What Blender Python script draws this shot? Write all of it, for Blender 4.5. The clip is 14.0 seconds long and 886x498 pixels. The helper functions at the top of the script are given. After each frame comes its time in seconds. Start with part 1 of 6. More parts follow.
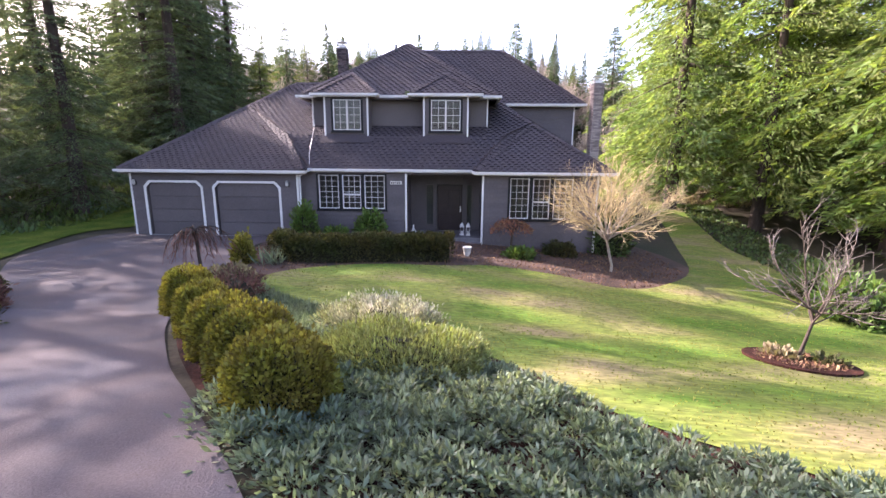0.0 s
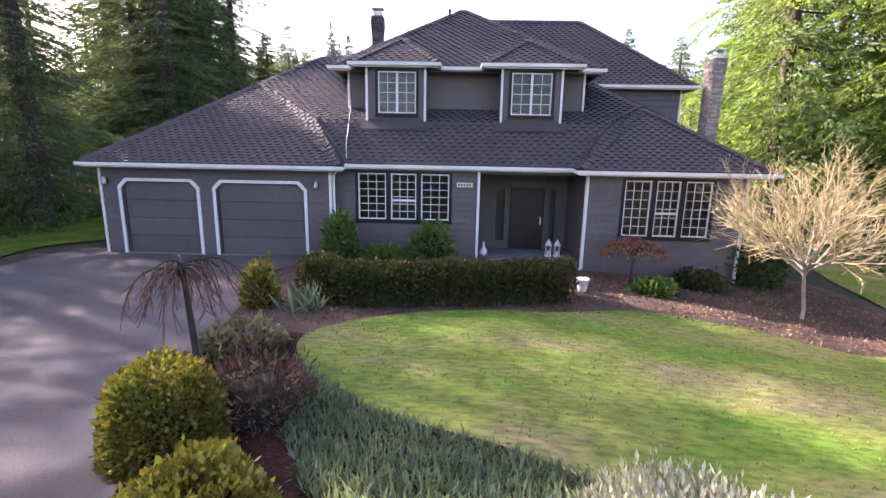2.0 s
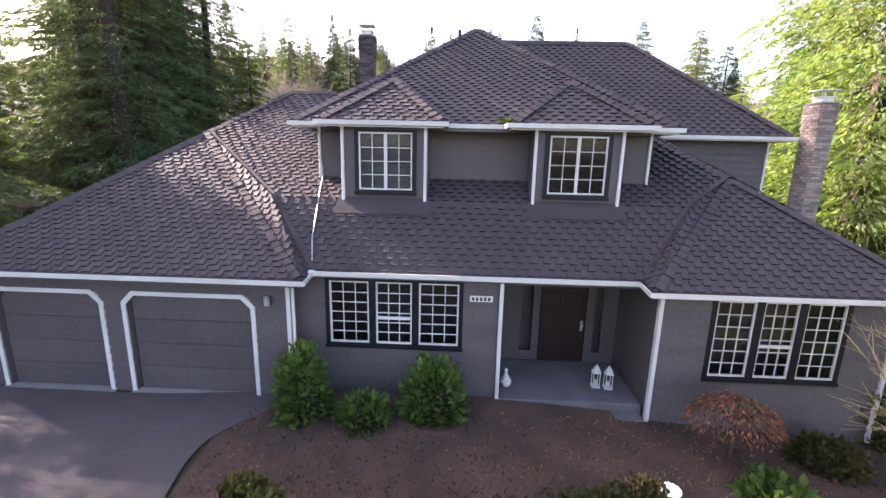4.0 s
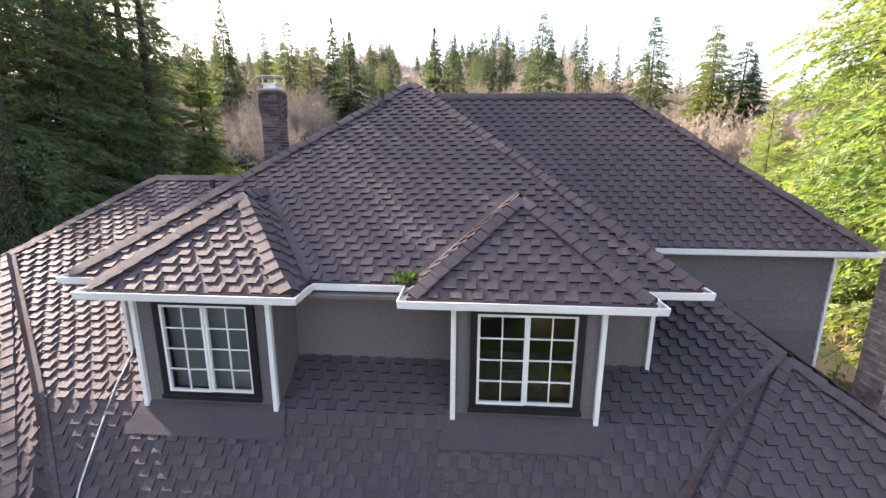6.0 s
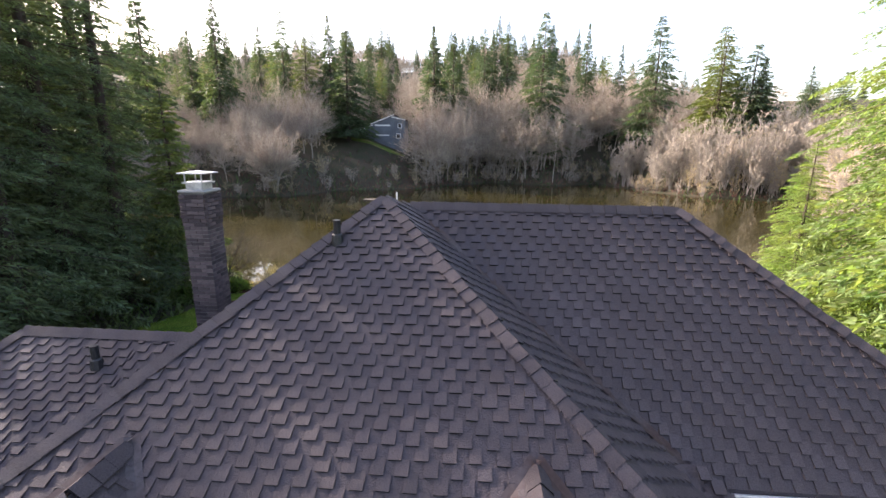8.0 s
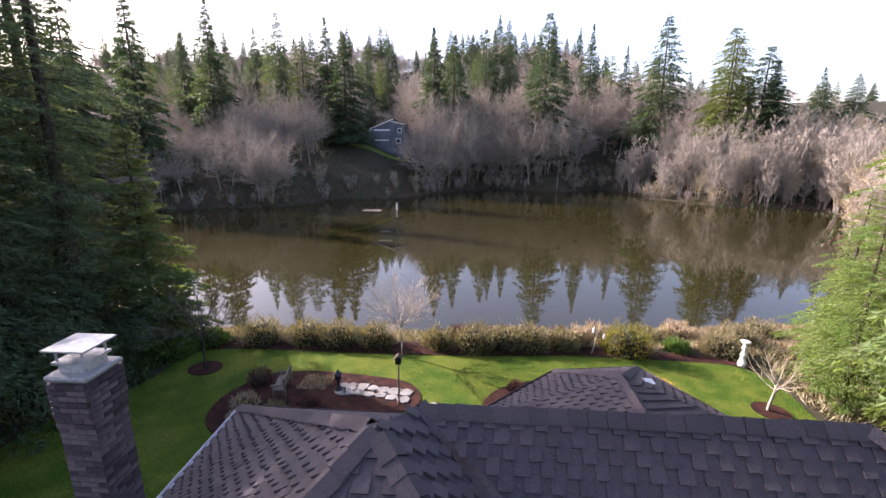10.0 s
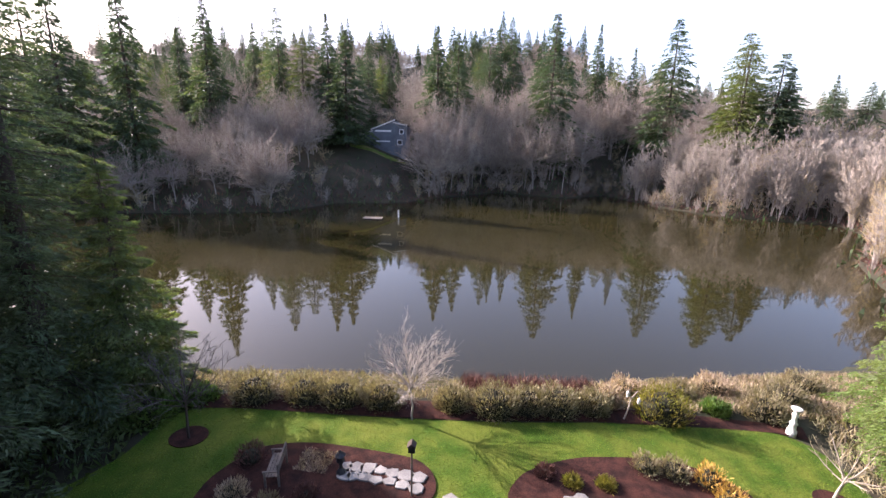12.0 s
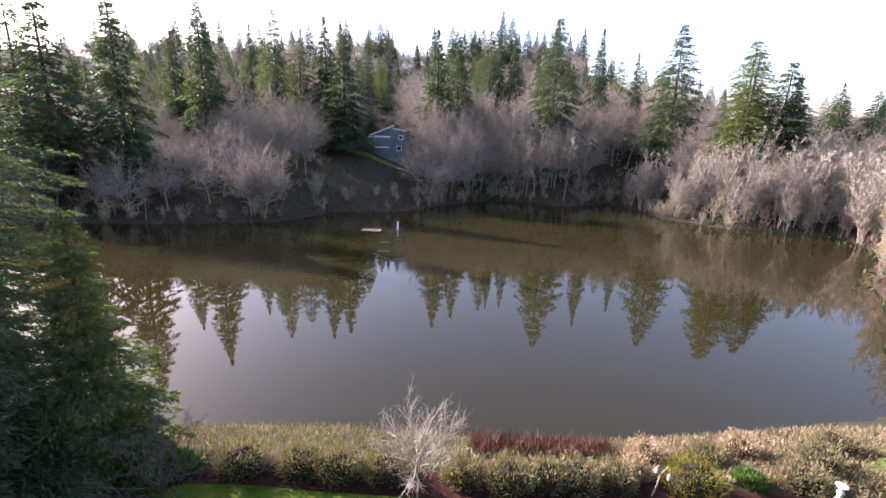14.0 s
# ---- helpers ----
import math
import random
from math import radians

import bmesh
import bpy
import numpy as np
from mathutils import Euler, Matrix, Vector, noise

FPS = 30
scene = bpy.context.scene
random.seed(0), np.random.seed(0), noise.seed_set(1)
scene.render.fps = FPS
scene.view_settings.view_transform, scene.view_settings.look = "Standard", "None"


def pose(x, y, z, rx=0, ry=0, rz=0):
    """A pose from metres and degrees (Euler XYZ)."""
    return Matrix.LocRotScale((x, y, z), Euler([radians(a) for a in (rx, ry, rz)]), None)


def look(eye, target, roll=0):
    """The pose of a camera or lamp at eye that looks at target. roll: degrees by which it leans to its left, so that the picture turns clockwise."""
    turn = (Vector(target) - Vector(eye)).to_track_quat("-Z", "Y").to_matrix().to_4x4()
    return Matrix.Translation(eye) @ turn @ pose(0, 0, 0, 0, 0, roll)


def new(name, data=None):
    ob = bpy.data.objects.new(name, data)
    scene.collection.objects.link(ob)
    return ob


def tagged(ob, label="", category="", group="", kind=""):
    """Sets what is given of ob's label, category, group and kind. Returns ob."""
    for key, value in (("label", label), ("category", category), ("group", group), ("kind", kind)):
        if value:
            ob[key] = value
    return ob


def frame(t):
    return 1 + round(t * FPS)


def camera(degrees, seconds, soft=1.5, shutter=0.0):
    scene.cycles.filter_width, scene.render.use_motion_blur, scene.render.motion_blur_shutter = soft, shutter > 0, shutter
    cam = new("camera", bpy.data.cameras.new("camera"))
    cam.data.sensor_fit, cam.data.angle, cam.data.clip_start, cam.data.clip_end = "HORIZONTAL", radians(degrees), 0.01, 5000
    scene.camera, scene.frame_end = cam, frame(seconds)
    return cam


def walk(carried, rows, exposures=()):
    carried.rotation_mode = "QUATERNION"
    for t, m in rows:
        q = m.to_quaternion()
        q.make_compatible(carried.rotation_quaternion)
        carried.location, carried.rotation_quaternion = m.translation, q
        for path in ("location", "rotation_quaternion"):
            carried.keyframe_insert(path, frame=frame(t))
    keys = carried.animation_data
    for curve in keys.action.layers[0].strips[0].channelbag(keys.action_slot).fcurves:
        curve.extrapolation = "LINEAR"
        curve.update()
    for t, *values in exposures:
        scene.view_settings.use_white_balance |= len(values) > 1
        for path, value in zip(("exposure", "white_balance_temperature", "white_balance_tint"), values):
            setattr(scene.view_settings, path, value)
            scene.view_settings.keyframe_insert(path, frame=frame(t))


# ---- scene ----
cam = camera(91.3, 14.0)
PATH = [
    (0, (0.956, -15.929, 3.255), (0.891, -13.972, 2.847), 0.5),
    (0.5, (0.243, -14.684, 3.033), (0.181, -12.727, 2.626), 0.7),
    (1, (-0.467, -13.449, 2.902), (-0.526, -11.491, 2.497), 0.8),
    (1.5, (-1.227, -12.221, 2.78), (-1.278, -10.26, 2.388), 1.1),
    (2, (-1.877, -11.121, 2.894), (-1.931, -9.159, 2.506), 1.1),
    (2.5, (-2.477, -10.031, 3.158), (-2.516, -8.069, 2.771), 1.7),
    (2.7, (-2.589, -9.621, 3.247), (-2.625, -7.655, 2.882), 1.7),
    (4.8, (-1.42, -4.62, 6.36), (-1.535, -2.678, 5.9), 0.9),
    (5, (-1.2, -4.14, 6.49), (-1.325, -2.193, 6.05), 0.8),
    (5.5, (-0.66, -3.04, 7.04), (-0.8, -1.095, 6.6), 0.4),
    (6, (-0.33, -2.02, 7.64), (-0.46, -0.074, 7.196), 0.3),
    (6.5, (-0.25, -1.09, 8.28), (-0.365, 0.854, 7.828), 0.3),
    (7, (-0.225, -0.18, 8.88), (-0.348, 1.763, 8.422), 0.5),
    (7.5, (-0.265, 0.68, 9.46), (-0.387, 2.621, 8.99), 0.6),
    (8, (-0.32, 1.42, 10.0), (-0.447, 3.36, 9.53), 0.6),
    (10.3, (-1.076, 5.444, 12.041), (-1.203, 7.381, 11.559), 0.4),
    (10.5, (-1.211, 5.759, 12.234), (-1.337, 7.694, 11.746), 0.6),
    (11, (-1.506, 6.475, 12.694), (-1.626, 8.41, 12.202), 1.0),
    (11.5, (-1.725, 7.173, 13.127), (-1.843, 9.107, 12.632), 1.2),
    (12, (-1.99, 7.875, 13.561), (-2.106, 9.808, 13.062), 1.4),
    (12.5, (-2.236, 8.513, 14.006), (-2.351, 10.446, 13.507), 1.5),
    (13, (-2.415, 9.127, 14.466), (-2.527, 11.06, 13.965), 1.7),
    (13.5, (-2.553, 9.739, 14.948), (-2.659, 11.672, 14.445), 1.7),
    (14, (-2.706, 10.324, 15.412), (-2.81, 12.257, 14.907), 1.8),
]
walk(cam, [(t, look(eye, target, roll)) for t, eye, target, roll in PATH],
     [(0, 2.4, 6700, 33), (2.7, 2.5, 6800, 30), (5.5, 2.6, 7500, 26), (7, 2.35, 7200, 22), (8, 2.25, 7100, 22), (10.3, 1.72, 6400, 31), (14, 1.82, 6300, 31)])

# ---- light ----
SUN_AZ, SUN_EL = -66.0, 27.0   # degrees: left of straight ahead, above the horizon
world = bpy.data.worlds.new("sky")
world.use_nodes = True
scene.world = world
wn = world.node_tree
sky = wn.nodes.new("ShaderNodeTexSky")
sky.sky_type, sky.sun_disc = "NISHITA", False
sky.sun_elevation, sky.sun_rotation = radians(SUN_EL), radians(SUN_AZ)
sky.air_density, sky.dust_density, sky.ozone_density = 1.0, 2.5, 1.0
wn.nodes["Background"].inputs[1].default_value = 0.15
wn.links.new(sky.outputs[0], wn.nodes["Background"].inputs[0])
sun_dir = Vector((math.sin(radians(SUN_AZ)) * math.cos(radians(SUN_EL)), math.cos(radians(SUN_AZ)) * math.cos(radians(SUN_EL)), math.sin(radians(SUN_EL))))
sun = new("sun", bpy.data.lights.new("sun", "SUN"))
sun.data.energy, sun.data.angle, sun.data.color = 4.8, radians(0.6), (1.0, 0.95, 0.88)
sun.matrix_world = look(sun_dir * 50, (0, 0, 0))


# ---- materials ----
def mat(name, a, b=None, scale=3.0, rough=0.8, bump=0.2, fine=40.0, metal=0.0, vary=0.0, spec=0.3, c=None, stretch=(1, 1, 1), grain=0.2):
    """A surface whose colour wanders from a to b in broad patches, with fine grain and relief; vary: spread from piece to piece."""
    m = bpy.data.materials.new(name)
    m.use_nodes = True
    t = m.node_tree
    N, L = t.nodes, t.links
    p = N["Principled BSDF"]
    p.inputs["Roughness"].default_value = rough
    p.inputs["Metallic"].default_value = metal
    p.inputs["Specular IOR Level"].default_value = spec
    co = N.new("ShaderNodeTexCoord")
    mp = N.new("ShaderNodeMapping")
    mp.inputs["Scale"].default_value = stretch
    L.new(co.outputs["Object"], mp.inputs[0])
    big = N.new("ShaderNodeTexNoise")
    big.inputs["Scale"].default_value, big.inputs["Detail"].default_value = scale, 5.0
    L.new(mp.outputs[0], big.inputs["Vector"])
    ramp = N.new("ShaderNodeValToRGB")
    b = b or [v * 0.75 for v in a]
    ramp.color_ramp.elements[0].position, ramp.color_ramp.elements[1].position = 0.35, 0.65
    ramp.color_ramp.elements[0].color, ramp.color_ramp.elements[1].color = (*a, 1), (*b, 1)
    if c:
        e = ramp.color_ramp.elements.new(0.52)
        e.color = (*c, 1)
    L.new(big.outputs[0], ramp.inputs[0])
    small = N.new("ShaderNodeTexNoise")
    small.inputs["Scale"].default_value, small.inputs["Detail"].default_value = fine, 4.0
    L.new(mp.outputs[0], small.inputs["Vector"])
    hsv = N.new("ShaderNodeHueSaturation")
    L.new(ramp.outputs[0], hsv.inputs["Color"])
    mr = N.new("ShaderNodeMapRange")
    mr.inputs[1].default_value, mr.inputs[2].default_value, mr.inputs[3].default_value, mr.inputs[4].default_value = 0.3, 0.7, 1 - grain, 1 + grain
    L.new(small.outputs[0], mr.inputs[0])
    value = mr.outputs[0]
    if vary:
        oi, ge = N.new("ShaderNodeObjectInfo"), N.new("ShaderNodeNewGeometry")
        add = N.new("ShaderNodeMath")
        add.operation = "ADD"
        L.new(oi.outputs["Random"], add.inputs[0])
        L.new(ge.outputs["Random Per Island"], add.inputs[1])
        fr = N.new("ShaderNodeMath")
        fr.operation = "FRACT"
        L.new(add.outputs[0], fr.inputs[0])
        vr = N.new("ShaderNodeMapRange")
        vr.inputs[3].default_value, vr.inputs[4].default_value = 1 - vary, 1 + vary
        L.new(fr.outputs[0], vr.inputs[0])
        mul = N.new("ShaderNodeMath")
        mul.operation = "MULTIPLY"
        L.new(value, mul.inputs[0])
        L.new(vr.outputs[0], mul.inputs[1])
        value = mul.outputs[0]
        hr = N.new("ShaderNodeMapRange")
        hr.inputs[3].default_value, hr.inputs[4].default_value = 0.5 - vary * 0.045, 0.5 + vary * 0.045
        L.new(fr.outputs[0], hr.inputs[0])
        L.new(hr.outputs[0], hsv.inputs["Hue"])
    L.new(value, hsv.inputs["Value"])
    L.new(hsv.outputs[0], p.inputs["Base Color"])
    if bump:
        bp = N.new("ShaderNodeBump")
        bp.inputs["Strength"].default_value, bp.inputs["Distance"].default_value = bump, 0.02
        L.new(small.outputs[0], bp.inputs["Height"])
        L.new(bp.outputs[0], p.inputs["Normal"])
    return m


def leafy(name, a, b, scale=0.6, vary=0.45, thin=0.35):
    """Foliage: the surface of mat(), with light let through the leaves."""
    m = mat(name, a, b, scale, 0.6, 0.0, 6.0, vary=vary, spec=0.25)
    N, L = m.node_tree.nodes, m.node_tree.links
    p = N["Principled BSDF"]
    tr = N.new("ShaderNodeBsdfTranslucent")
    src = p.inputs["Base Color"].links[0].from_socket
    warm = N.new("ShaderNodeMixRGB")
    warm.blend_type, warm.inputs[0].default_value, warm.inputs[2].default_value = "MULTIPLY", 1.0, (1.5, 1.5, 0.7, 1)
    L.new(src, warm.inputs[1])
    L.new(warm.outputs[0], tr.inputs[0])
    mix = N.new("ShaderNodeMixShader")
    mix.inputs[0].default_value = thin
    L.new(p.outputs[0], mix.inputs[1])
    L.new(tr.outputs[0], mix.inputs[2])
    L.new(mix.outputs[0], N["Material Output"].inputs[0])
    return m


M_SIDING = mat("grey_siding", (0.1, 0.086, 0.088), (0.084, 0.073, 0.075), 0.7, 0.6, 0.15, 25, vary=0.07)
M_STUCCO = mat("grey_panel", (0.118, 0.102, 0.102), (0.1, 0.088, 0.088), 0.6, 0.7, 0.1, 30)
M_WHITE = mat("white_paint", (0.66, 0.65, 0.63), (0.58, 0.57, 0.55), 1.2, 0.45, 0.02, 20, grain=0.04)
M_BLACK = mat("black_paint", (0.006, 0.006, 0.008), (0.01, 0.01, 0.012), 2, 0.5, 0.05)
M_SHINGLE = mat("asphalt_shingle", (0.066, 0.055, 0.06), (0.05, 0.043, 0.05), 0.55, 0.75, 0.5, 60, vary=0.13, spec=0.3, c=(0.059, 0.047, 0.049))
# Near-black butt edge: the shadow line below each tab is put into its colour.
M_BUTT = mat("shingle_edge_shade", (0.008, 0.007, 0.008), (0.012, 0.01, 0.011), 3, 0.95, 0.3)
M_ROOFBASE = mat("asphalt_felt", (0.064, 0.053, 0.058), (0.049, 0.042, 0.049), 0.7, 0.75, 0.5, 55, spec=0.3, c=(0.056, 0.045, 0.048))
M_FLASH = mat("valley_metal", (0.075, 0.066, 0.07), (0.06, 0.04, 0.036), 1.5, 0.85, 0.1, 20, spec=0.15)
M_BRICK = mat("chimney_brick", (0.36, 0.3, 0.27), (0.19, 0.15, 0.14), 1.6, 0.85, 0.4, 30, vary=0.35)
M_BRICKDARK = mat("sooty_brick", (0.12, 0.085, 0.085), (0.05, 0.04, 0.042), 1.6, 0.85, 0.4, 30, vary=0.5)
M_MORTAR = mat("mortar", (0.2, 0.185, 0.17), (0.1, 0.09, 0.085), 1.3, 0.9, 0.3)
M_METAL = mat("galvanised_metal", (0.6, 0.6, 0.6), (0.42, 0.42, 0.42), 3, 0.4, 0.05, 15, metal=0.6)
M_DARKMETAL = mat("dark_metal", (0.03, 0.03, 0.032), (0.05, 0.05, 0.05), 4, 0.45, 0.1, metal=0.5)
M_DOOR = mat("dark_red_door", (0.028, 0.016, 0.015), (0.02, 0.012, 0.012), 3, 0.4, 0.1)
M_CONCRETE = mat("concrete", (0.3, 0.29, 0.27), (0.22, 0.21, 0.2), 1.2, 0.85, 0.3, 35)
# Concrete at half its tone: the recessed porch's shade is put into the colour.
M_PORCH = mat("shaded_concrete", (0.15, 0.145, 0.15), (0.11, 0.105, 0.11), 1.2, 0.8, 0.3, 35)
M_ALDERBARK = mat("grey_bark", (0.36, 0.32, 0.27), (0.2, 0.175, 0.15), 1.2, 0.9, 0.3, 12)
M_ASPHALT = mat("driveway", (0.092, 0.084, 0.092), (0.07, 0.064, 0.072), 0.45, 0.85, 0.35, 55, c=(0.096, 0.075, 0.073))
M_LAWN = mat("lawn", (0.07, 0.14, 0.01), (0.2, 0.165, 0.075), 0.6, 0.9, 1.0, 11, c=(0.135, 0.16, 0.03), stretch=(0.45, 1.3, 1), grain=0.4)
M_LAWN2 = mat("back_lawn", (0.04, 0.085, 0.007), (0.11, 0.135, 0.018), 0.9, 0.95, 1.0, 22, grain=0.5, spec=0.12)
M_SOIL = mat("forest_floor", (0.045, 0.035, 0.022), (0.028, 0.032, 0.014), 0.4, 0.95, 0.8, 8)
M_MULCH = mat("bark_mulch", (0.06, 0.024, 0.017), (0.022, 0.011, 0.009), 2.5, 0.95, 1.0, 26, spec=0.1, grain=0.45)
M_MULCH2 = mat("needle_litter", (0.1, 0.06, 0.045), (0.05, 0.034, 0.028), 0.9, 0.95, 0.9, 30)
M_STONE = mat("flagstone", (0.27, 0.255, 0.225), (0.18, 0.17, 0.15), 2, 0.8, 0.3, 25, vary=0.15)
M_BARK = mat("bark", (0.075, 0.055, 0.042), (0.04, 0.03, 0.025), 3, 0.95, 0.8, 18, stretch=(1, 1, 0.25))
M_PALEBARK = mat("pale_bark", (0.4, 0.35, 0.28), (0.24, 0.2, 0.16), 1.5, 0.9, 0.4, 20)
M_TWIG = mat("bare_twigs", (0.34, 0.29, 0.23), (0.23, 0.19, 0.15), 0.25, 0.9, 0.0, 5, vary=0.35)
M_ROSETWIG = mat("rosy_brown_twigs", (0.3, 0.235, 0.19), (0.2, 0.155, 0.13), 0.25, 0.9, 0.0, 5, vary=0.35)
M_PALETWIG = mat("pale_twigs", (0.4, 0.345, 0.28), (0.32, 0.275, 0.22), 0.6, 0.9, 0.0, 8, vary=0.2)
M_TWIGGOLD = mat("golden_twigs", (0.44, 0.35, 0.19), (0.32, 0.245, 0.135), 0.6, 0.9, 0.0, 8, vary=0.35)
M_TWIGGREY = mat("grey_twigs", (0.15, 0.128, 0.112), (0.095, 0.08, 0.072), 0.8, 0.9, 0.0, 8, vary=0.3)
M_SCRUBTWIG = mat("olive_twigs", (0.26, 0.22, 0.13), (0.18, 0.15, 0.09), 0.8, 0.9, 0.0, 8, vary=0.3)
M_TWIGRED = mat("red_brown_twigs", (0.16, 0.07, 0.05), (0.1, 0.05, 0.04), 0.8, 0.9, 0.0, 8, vary=0.35)
M_FIR = leafy("fir_needles", (0.062, 0.098, 0.054), (0.095, 0.122, 0.06), 0.4)
M_FIRYOUNG = leafy("young_fir_needles", (0.09, 0.13, 0.045), (0.12, 0.15, 0.05), 0.5)
M_CEDAR = leafy("cedar_needles", (0.115, 0.185, 0.048), (0.17, 0.21, 0.065), 0.3, thin=0.45)
M_CEDARGREY = leafy("blue_green_cedar_needles", (0.11, 0.175, 0.065), (0.16, 0.2, 0.075), 0.3, thin=0.5)
M_FARFIR = leafy("far_fir_needles", (0.042, 0.07, 0.038), (0.068, 0.092, 0.045), 0.08)
M_FARCEDAR = leafy("far_cedar_needles", (0.075, 0.1, 0.028), (0.11, 0.125, 0.04), 0.08)
M_BOX = leafy("boxwood_leaves", (0.13, 0.135, 0.025), (0.19, 0.15, 0.035), 1.2)
M_HEDGE = leafy("hedge_leaves", (0.045, 0.055, 0.02), (0.07, 0.06, 0.025), 1.2)
M_RHODO = leafy("rhododendron_leaves", (0.07, 0.13, 0.03), (0.1, 0.15, 0.04), 1.5)
M_JUNIPER = leafy("juniper_needles", (0.12, 0.165, 0.12), (0.17, 0.205, 0.145), 0.9)
M_HEATHER = leafy("heather_tips", (0.45, 0.42, 0.36), (0.22, 0.24, 0.1), 2.0, thin=0.2)
M_HEATHERG = leafy("heather_green", (0.16, 0.19, 0.07), (0.21, 0.225, 0.1), 2.0)
M_IVY = leafy("ivy_leaves", (0.05, 0.085, 0.03), (0.08, 0.11, 0.04), 1.0)
M_REED = leafy("dry_reeds", (0.42, 0.33, 0.24), (0.26, 0.19, 0.13), 0.5, thin=0.2)
M_GOLDGRASS = leafy("golden_grass", (0.5, 0.3, 0.07), (0.4, 0.26, 0.09), 1.5, thin=0.25)
M_BACKBLADE = leafy("back_grass_blades", (0.07, 0.13, 0.012), (0.14, 0.17, 0.025), 0.8, thin=0.3)
M_SCRUB = leafy("bank_scrub", (0.23, 0.185, 0.115), (0.15, 0.14, 0.075), 0.6, thin=0.2)
M_GRASSBLADE = leafy("grass_blades", (0.13, 0.19, 0.02), (0.22, 0.195, 0.065), 0.5, thin=0.3)
M_LITTER = leafy("dry_leaves", (0.2, 0.11, 0.06), (0.1, 0.06, 0.04), 1.5, thin=0.1)
# Near-black filling of the shrubs, with the shade between the leaves in its colour.
M_CORE = mat("inner_shade", (0.03, 0.028, 0.014), (0.02, 0.02, 0.01), 2, 0.95, 0.5, 20)
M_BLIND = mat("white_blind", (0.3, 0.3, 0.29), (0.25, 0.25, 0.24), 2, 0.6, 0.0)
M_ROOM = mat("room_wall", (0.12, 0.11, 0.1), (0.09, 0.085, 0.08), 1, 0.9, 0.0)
M_CABIN = mat("blue_grey_boards", (0.11, 0.125, 0.145), (0.085, 0.095, 0.11), 0.6, 0.7, 0.2, 12)
M_WOOD = mat("weathered_wood", (0.2, 0.165, 0.13), (0.12, 0.1, 0.08), 2, 0.85, 0.4, 25)
M_PLASTER = mat("white_cast_stone", (0.75, 0.73, 0.68), (0.55, 0.53, 0.48), 4, 0.7, 0.2, 30)


def glassy(name, tint, rough, mixin):
    m = bpy.data.materials.new(name)
    m.use_nodes = True
    N, L = m.node_tree.nodes, m.node_tree.links
    g, tr, mix, fr = N.new("ShaderNodeBsdfGlossy"), N.new("ShaderNodeBsdfTransparent"), N.new("ShaderNodeMixShader"), N.new("ShaderNodeFresnel")
    g.inputs["Roughness"].default_value, tr.inputs[0].default_value = rough, (*tint, 1)
    fr.inputs[0].default_value = mixin
    L.new(fr.outputs[0], mix.inputs[0])
    L.new(tr.outputs[0], mix.inputs[1])
    L.new(g.outputs[0], mix.inputs[2])
    L.new(mix.outputs[0], N["Material Output"].inputs[0])
    return m


M_GLASS = glassy("window_glass", (0.75, 0.8, 0.8), 0.01, 1.5)


def water_material():
    m = bpy.data.materials.new("lake_water")
    m.use_nodes = True
    N, L = m.node_tree.nodes, m.node_tree.links
    p = N["Principled BSDF"]
    p.inputs["Base Color"].default_value, p.inputs["Roughness"].default_value, p.inputs["IOR"].default_value = (0.02, 0.0175, 0.006, 1), 0.025, 1.33
    p.inputs["Specular IOR Level"].default_value = 0.5
    co, n, b = N.new("ShaderNodeTexCoord"), N.new("ShaderNodeTexNoise"), N.new("ShaderNodeBump")
    n.inputs["Scale"].default_value, n.inputs["Detail"].default_value = 0.9, 3
    b.inputs["Strength"].default_value, b.inputs["Distance"].default_value = 0.05, 0.02
    L.new(co.outputs["Object"], n.inputs["Vector"])
    L.new(n.outputs[0], b.inputs["Height"])
    L.new(b.outputs[0], p.inputs["Normal"])
    return m


M_WATER = water_material()


